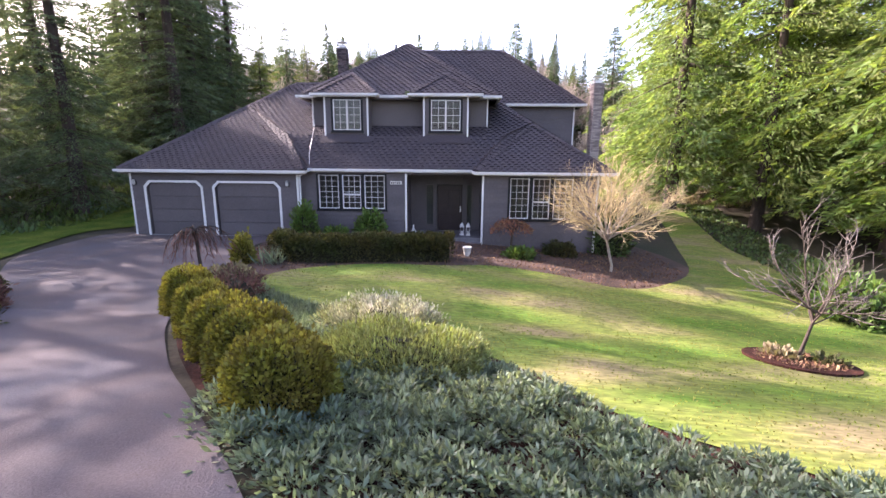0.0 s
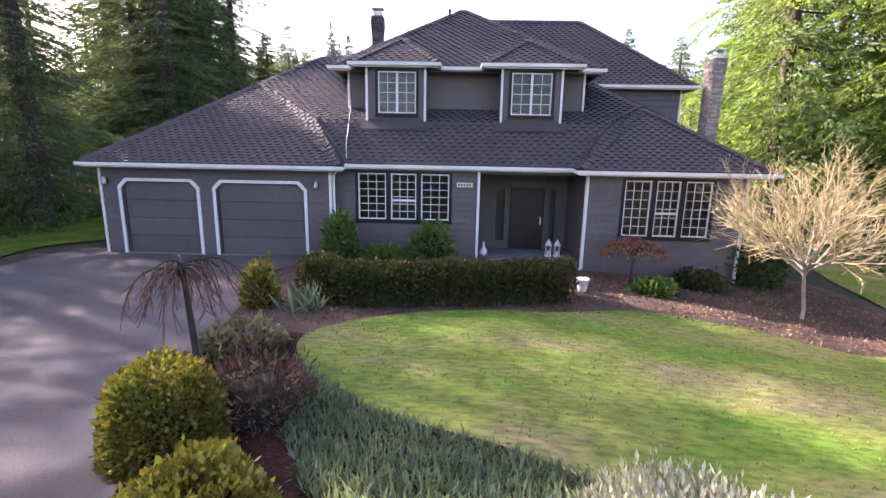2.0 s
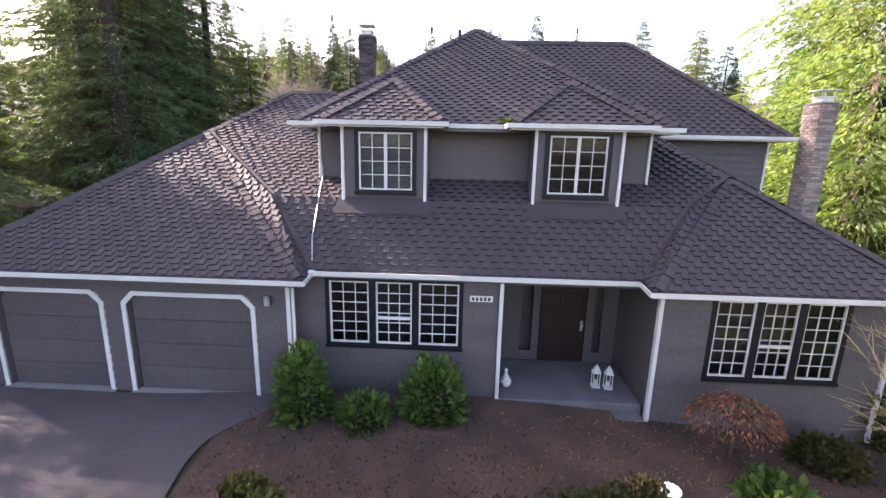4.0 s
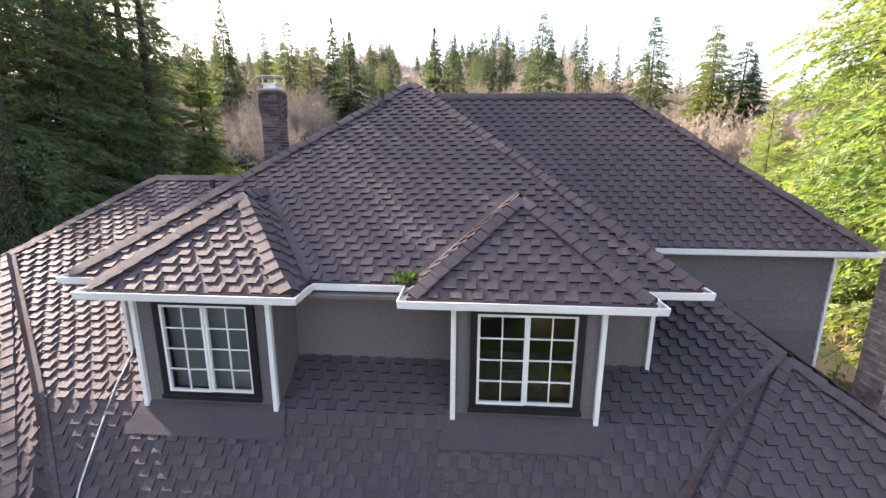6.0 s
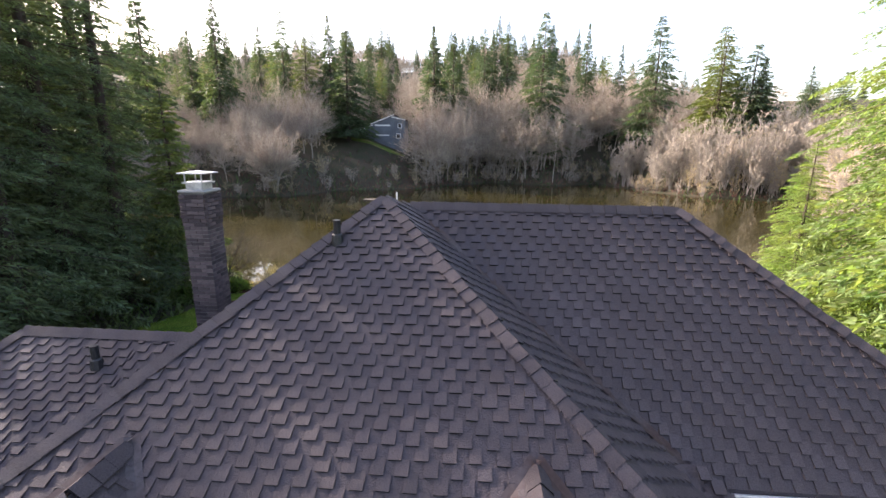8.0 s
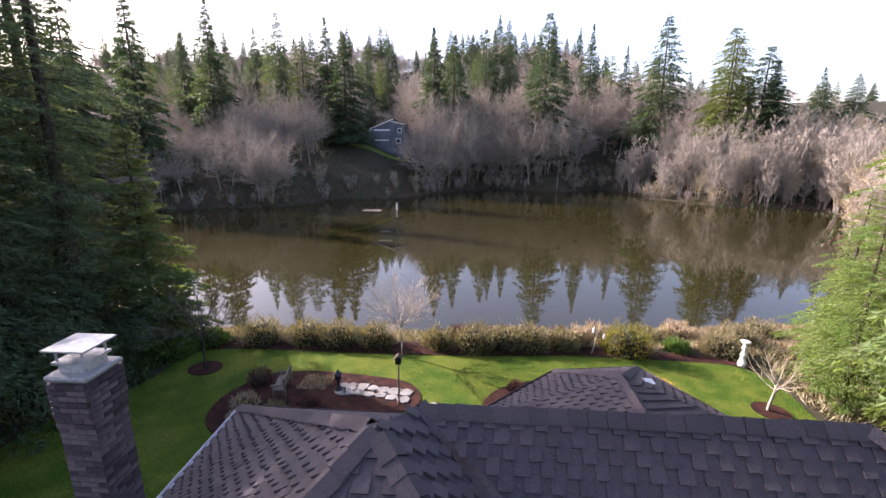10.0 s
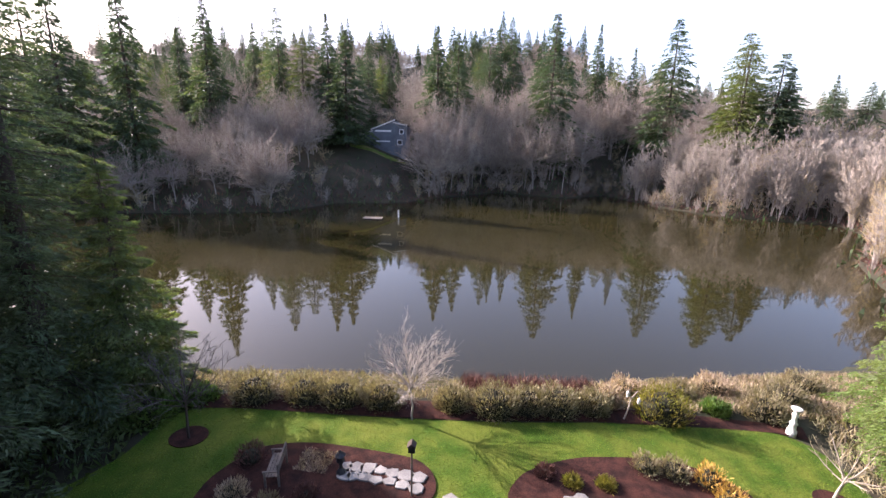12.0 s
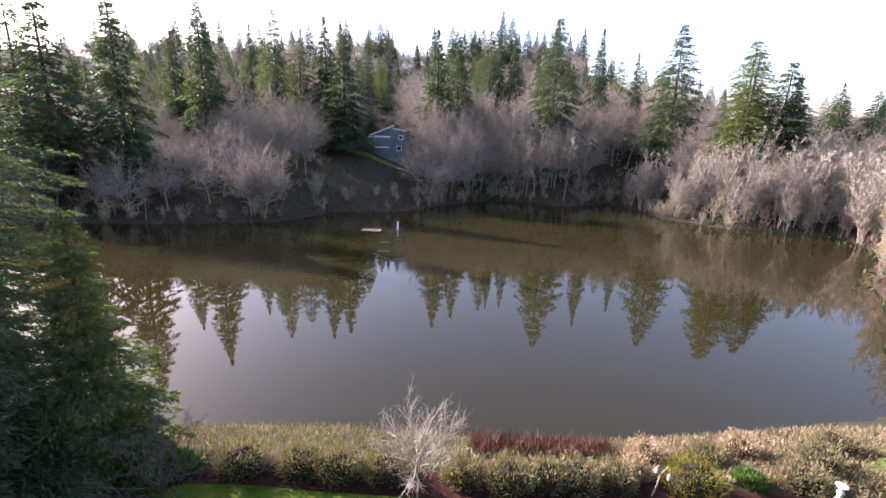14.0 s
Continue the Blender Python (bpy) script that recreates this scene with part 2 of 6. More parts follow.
# ---- building blocks ----
class Mesh:
    """Collects corners and faces for one mesh."""

    def __init__(self):
        self.v, self.f = [], []

    def face(self, pts):
        k = len(self.v)
        self.v += [tuple(p) for p in pts]
        self.f.append(tuple(range(k, k + len(pts))))

    def box(self, x0, x1, y0, y1, z0, z1):
        k = len(self.v)
        self.v += [(x0, y0, z0), (x1, y0, z0), (x1, y1, z0), (x0, y1, z0), (x0, y0, z1), (x1, y0, z1), (x1, y1, z1), (x0, y1, z1)]
        self.f += [tuple(k + i for i in q) for q in ((0, 3, 2, 1), (4, 5, 6, 7), (0, 1, 5, 4), (1, 2, 6, 5), (2, 3, 7, 6), (3, 0, 4, 7))]

    def tube(self, a, b, ra, rb, n=6, cap=True):
        a, b = Vector(a), Vector(b)
        d = (b - a).normalized()
        u = d.cross((0.31, 0.17, 0.93) if abs(d.z) < 0.9 else (1, 0, 0)).normalized()
        w = d.cross(u)
        k = len(self.v)
        for c, r in ((a, ra), (b, rb)):
            for i in range(n):
                s = 2 * math.pi * i / n
                self.v.append(tuple(c + (u * math.cos(s) + w * math.sin(s)) * r))
        for i in range(n):
            j = (i + 1) % n
            self.f.append((k + i, k + j, k + n + j, k + n + i))
        if cap:
            self.f.append(tuple(k + n + i for i in range(n)))
            self.f.append(tuple(k + i for i in reversed(range(n))))

    def lathe(self, cx, cy, profile, n=12):
        k = len(self.v)
        for r, z in profile:
            for i in range(n):
                s = 2 * math.pi * i / n
                self.v.append((cx + r * math.cos(s), cy + r * math.sin(s), z))
        for j in range(len(profile) - 1):
            for i in range(n):
                q = (i + 1) % n
                self.f.append((k + j * n + i, k + j * n + q, k + (j + 1) * n + q, k + (j + 1) * n + i))
        self.f.append(tuple(k + i for i in reversed(range(n))))
        self.f.append(tuple(k + (len(profile) - 1) * n + i for i in range(n)))

    def data(self, name, material, smooth=False):
        me = bpy.data.meshes.new(name)
        me.from_pydata(self.v, [], self.f)
        me.materials.append(material)
        if smooth:
            me.shade_smooth()
        return me


def part(name, mesh, material, parent=None, label="", smooth=False):
    ob = new(name, mesh.data(name, material, smooth) if isinstance(mesh, Mesh) else mesh)
    if parent:
        ob.parent = parent
        ob.matrix_parent_inverse = parent.matrix_world.inverted()
    return tagged(ob, label)


def thing(name, label, category, at=(0, 0, 0), group="", kind=""):
    ob = new(name)
    ob.location = at
    ob.matrix_world = Matrix.Translation(at)
    ob.empty_display_size = 0.2
    return tagged(ob, label, category, group, kind)


def bevelled(ob, width=0.01):
    m = ob.modifiers.new("bevel", "BEVEL")
    m.width, m.segments, m.limit_method = width, 1, "ANGLE"
    return ob


# ---- the lie of the land ----
def smooth(a, b, v):
    t = np.clip((v - a) / (b - a), 0, 1)
    return t * t * (3 - 2 * t)


LAKE = [(-90, 36), (-40, 31), (-20, 29.3), (-9, 30.3), (3, 30.0), (8, 31), (17, 32.8), (23, 34.5), (31, 41), (38, 49), (44, 60), (60, 78),
        (63, 88), (47, 93), (38, 103), (33, 122), (21, 114), (4, 121), (-16, 98), (-29, 95), (-36, 82), (-53, 77), (-95, 72)]


def lake_depth(x, y):
    """How far inside the lake's edge (negative: outside)."""
    x, y = np.asarray(x, float), np.asarray(y, float)
    best, inside = np.full(x.shape, 1e9), np.zeros(x.shape, bool)
    for (ax, ay), (bx, by) in zip(LAKE, LAKE[1:] + LAKE[:1]):
        dx, dy = bx - ax, by - ay
        t = np.clip(((x - ax) * dx + (y - ay) * dy) / (dx * dx + dy * dy), 0, 1)
        best = np.minimum(best, np.hypot(x - ax - t * dx, y - ay - t * dy))
        cross = (ay > y) != (by > y)
        inside ^= cross & (x < dx * (y - ay) / (dy if dy else 1e-9) + ax)
    return np.where(inside, best, -best)


def land(x, y):
    x, y = np.asarray(x, float), np.asarray(y, float)
    front = -0.03 - 0.07 * np.maximum(0, np.minimum(x, 13) + 1.0)
    front = front + np.clip(0.15 * (-7.2 - y), 0, 1.5)
    back = 1.5 - 0.08 * np.maximum(0, np.minimum(x, 16) - 4)
    k = smooth(3, 17, y)
    near = front * (1 - k) + back * k
    d = -lake_depth(x, y)
    far = 0.3 + 0.45 * np.minimum(d, 26) + 0.26 * np.clip(d - 26, 0, 45) + 0.8 * np.sin(x * 0.11) * np.sin(y * 0.07)
    far = far + (50 + 4 * np.sin(x * 0.045) + 2.5 * np.sin(x * 0.13)) * smooth(185, 410, y) * (1 - smooth(0.2, 0.5, x / np.maximum(y, 1.0)))
    f = np.maximum(smooth(42, 60, y), smooth(26, 44, x) * smooth(28, 45, y))
    z = near * (1 - f) + far * f
    z = np.where(d > 0, np.minimum(z, 0.05 + z * np.clip(d / 4.5, 0, 1)), -0.1 - 0.25 * np.minimum(-d, 6))
    return z


def level(x, y):
    return float(land(np.array([x]), np.array([y]))[0])


def spread(edges):
    out = []
    for a, b, n in edges:
        out += list(np.linspace(a, b, n, endpoint=False))
    return np.array(out + [edges[-1][1]])


def ground_sheet():
    xs = spread([(-900, -300, 10), (-300, -120, 20), (-120, -40, 32), (-40, 30, 100), (30, 120, 36), (120, 900, 14)])
    ys = spread([(-600, -40, 12), (-40, 50, 120), (50, 180, 60), (180, 460, 50), (460, 900, 10)])
    X, Y = np.meshgrid(xs, ys)
    Z = land(X, Y)
    n, w = X.size, len(xs)
    idx = np.arange(n).reshape(X.shape)
    f = np.stack([idx[:-1, :-1], idx[:-1, 1:], idx[1:, 1:], idx[1:, :-1]], -1).reshape(-1, 4)
    me = bpy.data.meshes.new("ground")
    me.from_pydata(np.stack([X, Y, Z], -1).reshape(-1, 3).tolist(), [], f.tolist())
    me.materials.append(M_SOIL)
    me.shade_smooth()
    return tagged(new("ground", me), "brown leaf-littered earth falling towards the lake", "ground", kind="structure")


ground_sheet()


def rounded(pts, n=6):
    """A smooth closed outline through the given corners."""
    out, k = [], len(pts)
    for i in range(k):
        p0, p1, p2, p3 = (np.array(pts[(i + j - 1) % k], float) for j in range(4))
        for s in range(n):
            t = s / n
            out.append(tuple(0.5 * (2 * p1 + (p2 - p0) * t + (2 * p0 - 5 * p1 + 4 * p2 - p3) * t * t + (3 * p1 - p0 - 3 * p2 + p3) * t ** 3)))
    return out


def drape(name, outline, lift, material, label, category, step=0.8, thick=0.0, kind="structure"):
    """A sheet with the given outline laid over the ground."""
    bm = bmesh.new()
    bm.faces.new([bm.verts.new((x, y, 0)) for x, y in outline])
    for axis in (0, 1):
        lo, hi = min(p[axis] for p in outline), max(p[axis] for p in outline)
        c = lo + step
        while c < hi:
            at, no = [0, 0, 0], [0, 0, 0]
            at[axis], no[axis] = c, 1
            bmesh.ops.bisect_plane(bm, geom=bm.verts[:] + bm.edges[:] + bm.faces[:], plane_co=at, plane_no=no)
            c += step
    co = np.array([v.co[:] for v in bm.verts])
    for v, z in zip(bm.verts, land(co[:, 0], co[:, 1])):
        v.co.z = z + lift
    if thick:
        r = bmesh.ops.extrude_edge_only(bm, edges=[e for e in bm.edges if e.is_boundary])
        for g in r["geom"]:
            if isinstance(g, bmesh.types.BMVert):
                g.co.z -= thick
    bmesh.ops.recalc_face_normals(bm, faces=bm.faces)
    me = bpy.data.meshes.new(name)
    bm.to_mesh(me)
    bm.free()
    me.materials.append(material)
    if sum(p.normal.z for p in me.polygons) < 0:
        me.flip_normals()
    return tagged(new(name, me), label, category, kind=kind)


w = Mesh()
w.face([(-120, 20, 0), (90, 20, 0), (90, 140, 0), (-120, 140, 0)])
tagged(part("water", w, M_WATER), "calm dark brown lake mirroring trees and sky", "lake", kind="structure")

FRONT_LAWN = rounded([(-4.32, -4.18), (-2.74, -3.09), (0.13, -2.57), (2.16, -1.95), (4.17, -2.47), (5.75, -3.4), (7.38, -2.67), (9.77, 0.34), (12.4, 8), (13.2, 13.5), (15.3, 13.5), (14, 5.1), (14.01, 1.13), (12.56, -2.78),
                      (11.51, -5.72), (9.01, -11.61), (12.4, -16), (7.9, -14), (3.39, -11.76), (1.95, -10), (0.63, -8.8), (-0.96, -7.29), (-2.89, -6.44), (-4, -5.43)])
drape("front_lawn", FRONT_LAWN, 0.05, M_LAWN, "patchy green and straw winter lawn", "lawn", 0.8)
drape("driveway", rounded([(-5.74, 1.82), (-6.64, 0.19), (-6.41, -1.6), (-5.92, -3.97), (-4.83, -7.72), (-3.13, -10.37), (-1.88, -11.8), (-0.49, -13.39), (0.6, -15), (1.4, -20), (-7.6, -20), (-4.16, -14.04), (-5.73, -10.88), (-8.33, -8.11),
                           (-10.94, -5.58), (-13.08, -3.16), (-13.59, -1.63), (-13.92, 1.17), (-13.02, 2.26), (-12.31, 1.69), (-8.85, 1.65)]), 0.04, M_ASPHALT, "worn grey asphalt driveway with reddish stains", "driveway", 1.2, kind="structure")
drape("side_lawn", rounded([(-13.6, -3.4), (-14.4, -1.0), (-15.2, 2.2), (-14.0, 4.5), (-14.0, 12), (-18.0, 12), (-19.6, 7.6), (-19.2, 2), (-18.8, -4), (-15, -6)]), 0.05, M_LAWN2, "bright green strip of side lawn", "lawn")
BACK_LAWN = rounded([(-16.6, 17.4), (-14.9, 20.8), (-14.5, 23.6), (-12.3, 24.3), (-7.4, 24.3), (-2, 24.4), (3.2, 24.8), (8.7, 25.5), (12.3, 25.8), (13.6, 24.6), (13.6, 22.6), (13.1, 19), (12.6, 15), (9, 12.8),
                             (0, 12.8), (-13, 12.8), (-16.4, 14)])
drape("back_lawn", BACK_LAWN, 0.05, M_LAWN2, "short green back lawn sloping to the shore", "lawn")
BED_W = rounded([(-10.7, 18.6), (-10.9, 20.0), (-10.4, 21.2), (-9.7, 22.0), (-7.8, 22.4), (-4.8, 22.1), (-3.4, 21.7), (-2.8, 20.7), (-3.2, 19.8), (-5.4, 19.1), (-6.9, 18.7), (-8.2, 18.0), (-9.6, 17.7)], 4)
BED_E = rounded([(-0.3, 20.2), (0.2, 21.3), (1.0, 21.9), (2.5, 22.5), (3.9, 22.7), (6.3, 22.9), (7.9, 22.3), (8.7, 21.3), (8.4, 19.6), (6, 18.4), (2.5, 18.0), (0.4, 18.7)], 4)
drape("garden_bed_west", BED_W, 0.1, M_MULCH, "island bed of dark red bark mulch", "garden bed", 0.8, 0.1)
drape("garden_bed_east", BED_E, 0.1, M_MULCH, "island bed of dark red bark mulch", "garden bed", 0.8, 0.1)
drape("entry_bed", rounded([(-6.22, 1.71), (-6.55, -0.01), (-6.33, -1.8), (-5.83, -4.17), (-4.34, -4.67), (-2.67, -3.69), (0.11, -2.98), (2.13, -2.47), (4.13, -2.98), (5.72, -3.92), (7.66, -3.2), (9.7, -0.42), (9.6, 3.4), (7.8, 5), (7, 2.25), (-0.13, 2.52)], 5),
      0.02, M_MULCH2, "reddish bark and needle litter along the house front", "garden bed", 0.8)
drape("island_bed", rounded([(-5.83, -4.27), (-4.04, -4.38), (-3.61, -5.33), (-2.69, -6.25), (-0.86, -6.97), (0.85, -8.44), (2.16, -9.79), (3.67, -11.59), (8.2, -14), (11.8, -19), (1.8, -18), (0.4, -14.8), (-0.37, -13.23), (-1.9, -11.61), (-3.43, -9.71), (-4.79, -7.45)], 5),
      0.03, M_MULCH, "dark planted bed between driveway and lawn", "garden bed", 0.9)


# ---- the house ----
house = thing("house", "two-storey grey lap-sided house with hipped shingle roofs", "house")

EAVE, UP = 2.74, 5.9


def roof_plane(pts, name="roof_slope", parts=None, shingled=True, seed=0):
    """A roof slope from its eave's two ends onwards: a slab, with overlapping tabs in courses on it."""
    P = [Vector(p) for p in pts]
    n = (P[1] - P[0]).cross(P[2] - P[0]).normalized()
    if n.z < 0:
        n = -n
    u = Vector((0, 0, 1)).cross(n).normalized()
    v = n.cross(u).normalized()
    if v.z < 0:
        v = -v
    slab = Mesh()
    k = len(P)
    slab.v = [tuple(p) for p in P] + [tuple(p - Vector((0, 0, 0.09))) for p in P]
    slab.f = [tuple(range(k)), tuple(reversed(range(k, 2 * k)))] + [(i, k + i, k + (i + 1) % k, (i + 1) % k) for i in range(k)]
    ob = part(name, slab, M_ROOFBASE, house, "slope of weathered purple-brown asphalt shingles")
    if not shingled:
        return ob
    rnd = random.Random(seed)
    S = [((p - P[0]).dot(u), (p - P[0]).dot(v)) for p in P]
    t0, t1, s_lo = min(s[1] for s in S), max(s[1] for s in S), min(s[0] for s in S)
    tabs, e, t = Mesh(), 0.145, t0
    row = 0
    singles = []
    while t < t1 - 0.03:
        tm, cuts = t + e * 0.4, []
        for (sa, ta), (sb, tb) in zip(S, S[1:] + S[:1]):
            if (ta > tm) != (tb > tm):
                cuts.append(sa + (sb - sa) * (tm - ta) / (tb - ta))
        if len(cuts) >= 2:
            a, b = min(cuts), max(cuts)
            s = s_lo + (-row * 0.1) % 0.27
            s += math.floor((a - s) / 0.27) * 0.27
            while s < b - 0.03:
                s0, wd = max(s + rnd.uniform(-0.012, 0.012), a + 0.01), rnd.choice((0.12, 0.135, 0.135, 0.16))
                wd = min(wd - max(0.0, a + 0.01 - s), b - s0 - 0.01)
                s += 0.27
                if wd < 0.03:
                    continue
                dt = rnd.uniform(-0.004, 0.004)
                lo, hi = t + dt, min(t + e + 0.02, t1)
                q = [P[0] + u * x + v * y for x, y in ((s0, lo), (s0 + wd, lo), (s0 + wd, hi), (s0, hi))]
                mid = (q[0] + q[2]) / 2
                if parts and parts[0] < mid.x < parts[1] and parts[2] < mid.y < parts[3] and wd > 0.1:
                    singles.append(P[0] + u * (s0 + wd / 2) + v * lo)
                else:
                    up = (0.03, 0.03, 0.006, 0.006)
                    m = len(tabs.v)
                    tabs.v += [tuple(c) for c in q] + [tuple(c + n * h) for c, h in zip(q, up)]
                    tabs.f += [(m + 4, m + 5, m + 6, m + 7), (m, m + 1, m + 5, m + 4), (m + 1, m + 2, m + 6, m + 5), (m + 3, m, m + 4, m + 7)]
        t += e
        row += 1
    if tabs.v:
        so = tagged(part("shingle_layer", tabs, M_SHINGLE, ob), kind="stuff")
        # butt faces painted near black for the shadow under each tab
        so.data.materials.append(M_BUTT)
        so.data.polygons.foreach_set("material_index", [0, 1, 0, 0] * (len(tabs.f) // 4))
    if singles:
        one = Mesh()
        one.v = [(-0.068, 0, 0), (0.068, 0, 0), (0.068, 0.165, 0), (-0.068, 0.165, 0), (-0.068, 0, 0.03), (0.068, 0, 0.03), (0.068, 0.165, 0.006), (-0.068, 0.165, 0.006)]
        one.f = [(4, 5, 6, 7), (0, 1, 5, 4), (1, 2, 6, 5), (3, 0, 4, 7)]
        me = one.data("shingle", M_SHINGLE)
        # the same painted shadow line on the single tabs
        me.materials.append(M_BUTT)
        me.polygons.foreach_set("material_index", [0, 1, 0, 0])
        turn = Matrix((u, v, n)).transposed().to_4x4()
        for c in singles:
            o = new("shingle", me)
            o.parent = ob
            o.matrix_world = Matrix.Translation(c) @ turn
    return ob


def caps(a, b, la, lb, name="hip_cap"):
    """Overlapping bent cap shingles along a hip or ridge from a (low) to b; la, lb: the level ways down each side."""
    a, b = Vector(a), Vector(b)
    d = b - a
    n = max(1, int(d.length / 0.2))
    d.normalize()
    wing = []
    for way in (la, lb):
        wv = Vector(way).normalized()
        wing.append((wv - d * wv.dot(d)).normalized())
    nz = -(wing[0] + wing[1])
    nz = nz.normalized() if nz.length > 0.05 else Vector((0, 0, 1))
    if nz.z < 0:
        nz = -nz
    cap = Mesh()
    r, lift, top, tail, e = 0.15, nz * 0.05, nz * 0.024, nz * 0.004, d * 0.27
    A = [wing[0] * r + lift * 0.4 + top, lift + top, wing[1] * r + lift * 0.4 + top]
    B = [e + wing[0] * r + lift * 0.4 + tail, e + lift + tail, e + wing[1] * r + lift * 0.4 + tail]
    cap.v = [tuple(c) for c in A + B] + [tuple(c - nz * 0.03) for c in A]
    cap.f = [(0, 1, 4, 3), (1, 2, 5, 4), (6, 7, 1, 0), (7, 8, 2, 1)]
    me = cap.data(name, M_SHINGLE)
    # front edges of the caps carry the painted shadow line too
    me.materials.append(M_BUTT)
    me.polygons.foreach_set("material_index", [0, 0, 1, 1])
    for i in range(n):
        o = new(name, me)
        o.parent = house
        o.location = a + d * (i * 0.2) + Vector((random.uniform(-0.012, 0.012), random.uniform(-0.012, 0.012), 0))


def valley(a, b, width=0.06):
    a, b = Vector(a), Vector(b)
    side = (b - a).cross((0, 0, 1)).normalized() * width
    up = Vector((0, 0, 0.035))
    s = Mesh()
    s.face([a - side + up * 1.8, a + up, b + up, b - side + up * 1.8])
    s.face([a + up, a + side + up * 1.8, b + side + up * 1.8, b + up])
    return part("valley_flashing", s, M_FLASH, house, "worn metal valley flashing with needle litter")


def gutter(pts, name="gutter", material=None):
    """A white box gutter with its open trough, run along the eave's corners."""
    g = Mesh()
    prof = [(0.0, -0.13), (0.02, -0.13), (0.02, 0.0), (0.008, 0.0), (0.008, -0.05), (-0.085, -0.05), (-0.09, 0.005), (-0.105, 0.005), (-0.095, -0.09), (0.0, -0.1)]
    P = [Vector(p) for p in pts]
    rings = []
    for i, p in enumerate(P):
        ds = []
        if i:
            ds.append((P[i] - P[i - 1]).normalized())
        if i < len(P) - 1:
            ds.append((P[i + 1] - P[i]).normalized())
        outs = [Vector((d.y, -d.x, 0)) for d in ds]
        o = sum(outs, Vector((0, 0, 0)))
        o = o / o.length_squared * len(outs) if len(outs) > 1 and o.length > 0.1 else outs[0]
        if len(outs) > 1:
            o = (outs[0] + outs[1]) / (1 + outs[0].dot(outs[1]))
        rings.append([p - o * x + Vector((0, 0, z)) for x, z in prof])
    k = len(prof)
    for r in rings:
        g.v += [tuple(c) for c in r]
    for i in range(len(rings) - 1):
        for j in range(k):
            a, b = i * k + j, i * k + (j + 1) % k
            g.f.append((a, b, b + k, a + k))
    g.f += [tuple(range(k)), tuple(reversed(range((len(rings) - 1) * k, len(rings) * k)))]
    return part(name, g, material or M_WHITE, house, "dark metal gutter" if material else "white painted metal gutter")


# lower roofs
gA = (-9.1, 5.45, 5.66)
RL, RW = (-7.5, 7.5, 7.0), (4.15, 4.0, 4.8)
roof_plane([(-12.9, 1.45, 2.76), (-5.2, 1.45, 2.76), gA], seed=1)
roof_plane([(-5.2, 1.45, 2.76), (-5.2, 1.95, 2.84), (-6.39, 3.1, 4.2)], seed=2)
roof_plane([(-5.2, 1.45, 2.76), (-6.39, 3.1, 4.2), gA], seed=2)
roof_plane([(-12.9, 13.3, 2.76), (-12.9, 1.45, 2.76), gA, RL], seed=3)
roof_plane([(-5.2, 1.95, 2.84), (1.6, 1.95, 2.84), (2.9, 3.1, 4.2), (-6.39, 3.1, 4.2)], seed=4)
roof_plane([(-6.39, 3.1, 4.2), (-5.5, 3.1, 4.2), (-5.5, 7.5, 7.0), RL, gA], seed=5)
roof_plane([(-5.5, 3.1, 4.2), (2.2, 3.1, 4.2), (2.2, 3.95, 4.744), (-5.5, 3.95, 4.744)], seed=6)
roof_plane([(2.2, 3.1, 4.2), (2.9, 3.1, 4.2), RW, (2.62, 6.2, 6.18), (2.2, 6.2, 6.18)], seed=7)
roof_plane([(1.6, 1.42, 2.78), (7.1, 1.42, 2.78), RW], seed=8)
roof_plane([(1.6, 1.95, 2.84), (1.6, 1.42, 2.78), (2.9, 3.1, 4.2)], seed=9)
roof_plane([(1.6, 1.42, 2.78), RW, (2.9, 3.1, 4.2)], seed=9)
roof_plane([(7.1, 1.42, 2.78), (7.1, 6.62, 2.78), (2.62, 6.62, 6.05), (2.62, 6.1, 6.05), RW], seed=10)
roof_plane([(-5.5, 13.3, 2.76), (-12.9, 13.3, 2.76), RL, (-5.5, 7.5, 7.0)], seed=11)
caps((-12.9, 1.45, 2.76), gA, (-0.6, 0.7, -0.35), (0.8, -0.4, -0.4))
caps((-5.25, 1.48, 2.78), gA, (1, 0.3, -0.6), (-0.4, -0.9, -0.4))
caps(gA, RL, (-1, 0.2, -0.6), (0.6, -0.8, -0.4))
caps(RL, (-5.5, 7.5, 7.0), (0, -1, -0.64), (0, 1, -0.7), "ridge_cap")
caps((1.65, 1.46, 2.8), RW, (-1, 0.2, -0.6), (0.2, -1, -0.6))
caps((7.05, 1.46, 2.8), RW, (1, 0.2, -0.6), (-0.2, -1, -0.6))
caps(RW, (2.62, 6.1, 6.1), (1, 0.3, -0.6), (-0.3, -1, -0.6))
valley((-5.2, 1.95, 2.84), (-6.39, 3.1, 4.22))
valley((-6.39, 3.1, 4.22), (-9.05, 5.4, 5.66))
valley((1.6, 1.95, 2.84), (2.9, 3.1, 4.22))
valley((2.9, 3.1, 4.22), (4.1, 3.96, 4.8))
gutter([(-12.9, 13.3, 2.74), (-12.9, 1.45, 2.74), (-5.2, 1.45, 2.74), (-5.2, 1.95, 2.82), (1.6, 1.95, 2.82), (1.6, 1.42, 2.76), (7.1, 1.42, 2.76), (7.1, 6.6, 2.76)])

roof_plane([(-5.5, 6.0, 6.045), (-4.5, 6.0, 6.045), (-4.5, 7.5, 7.0), (-5.5, 7.5, 7.0)], seed=12)
roof_plane([(-4.5, 9.2, 5.757), (-5.5, 9.2, 5.757), (-5.5, 7.5, 7.0), (-4.5, 7.5, 7.0)], seed=13)
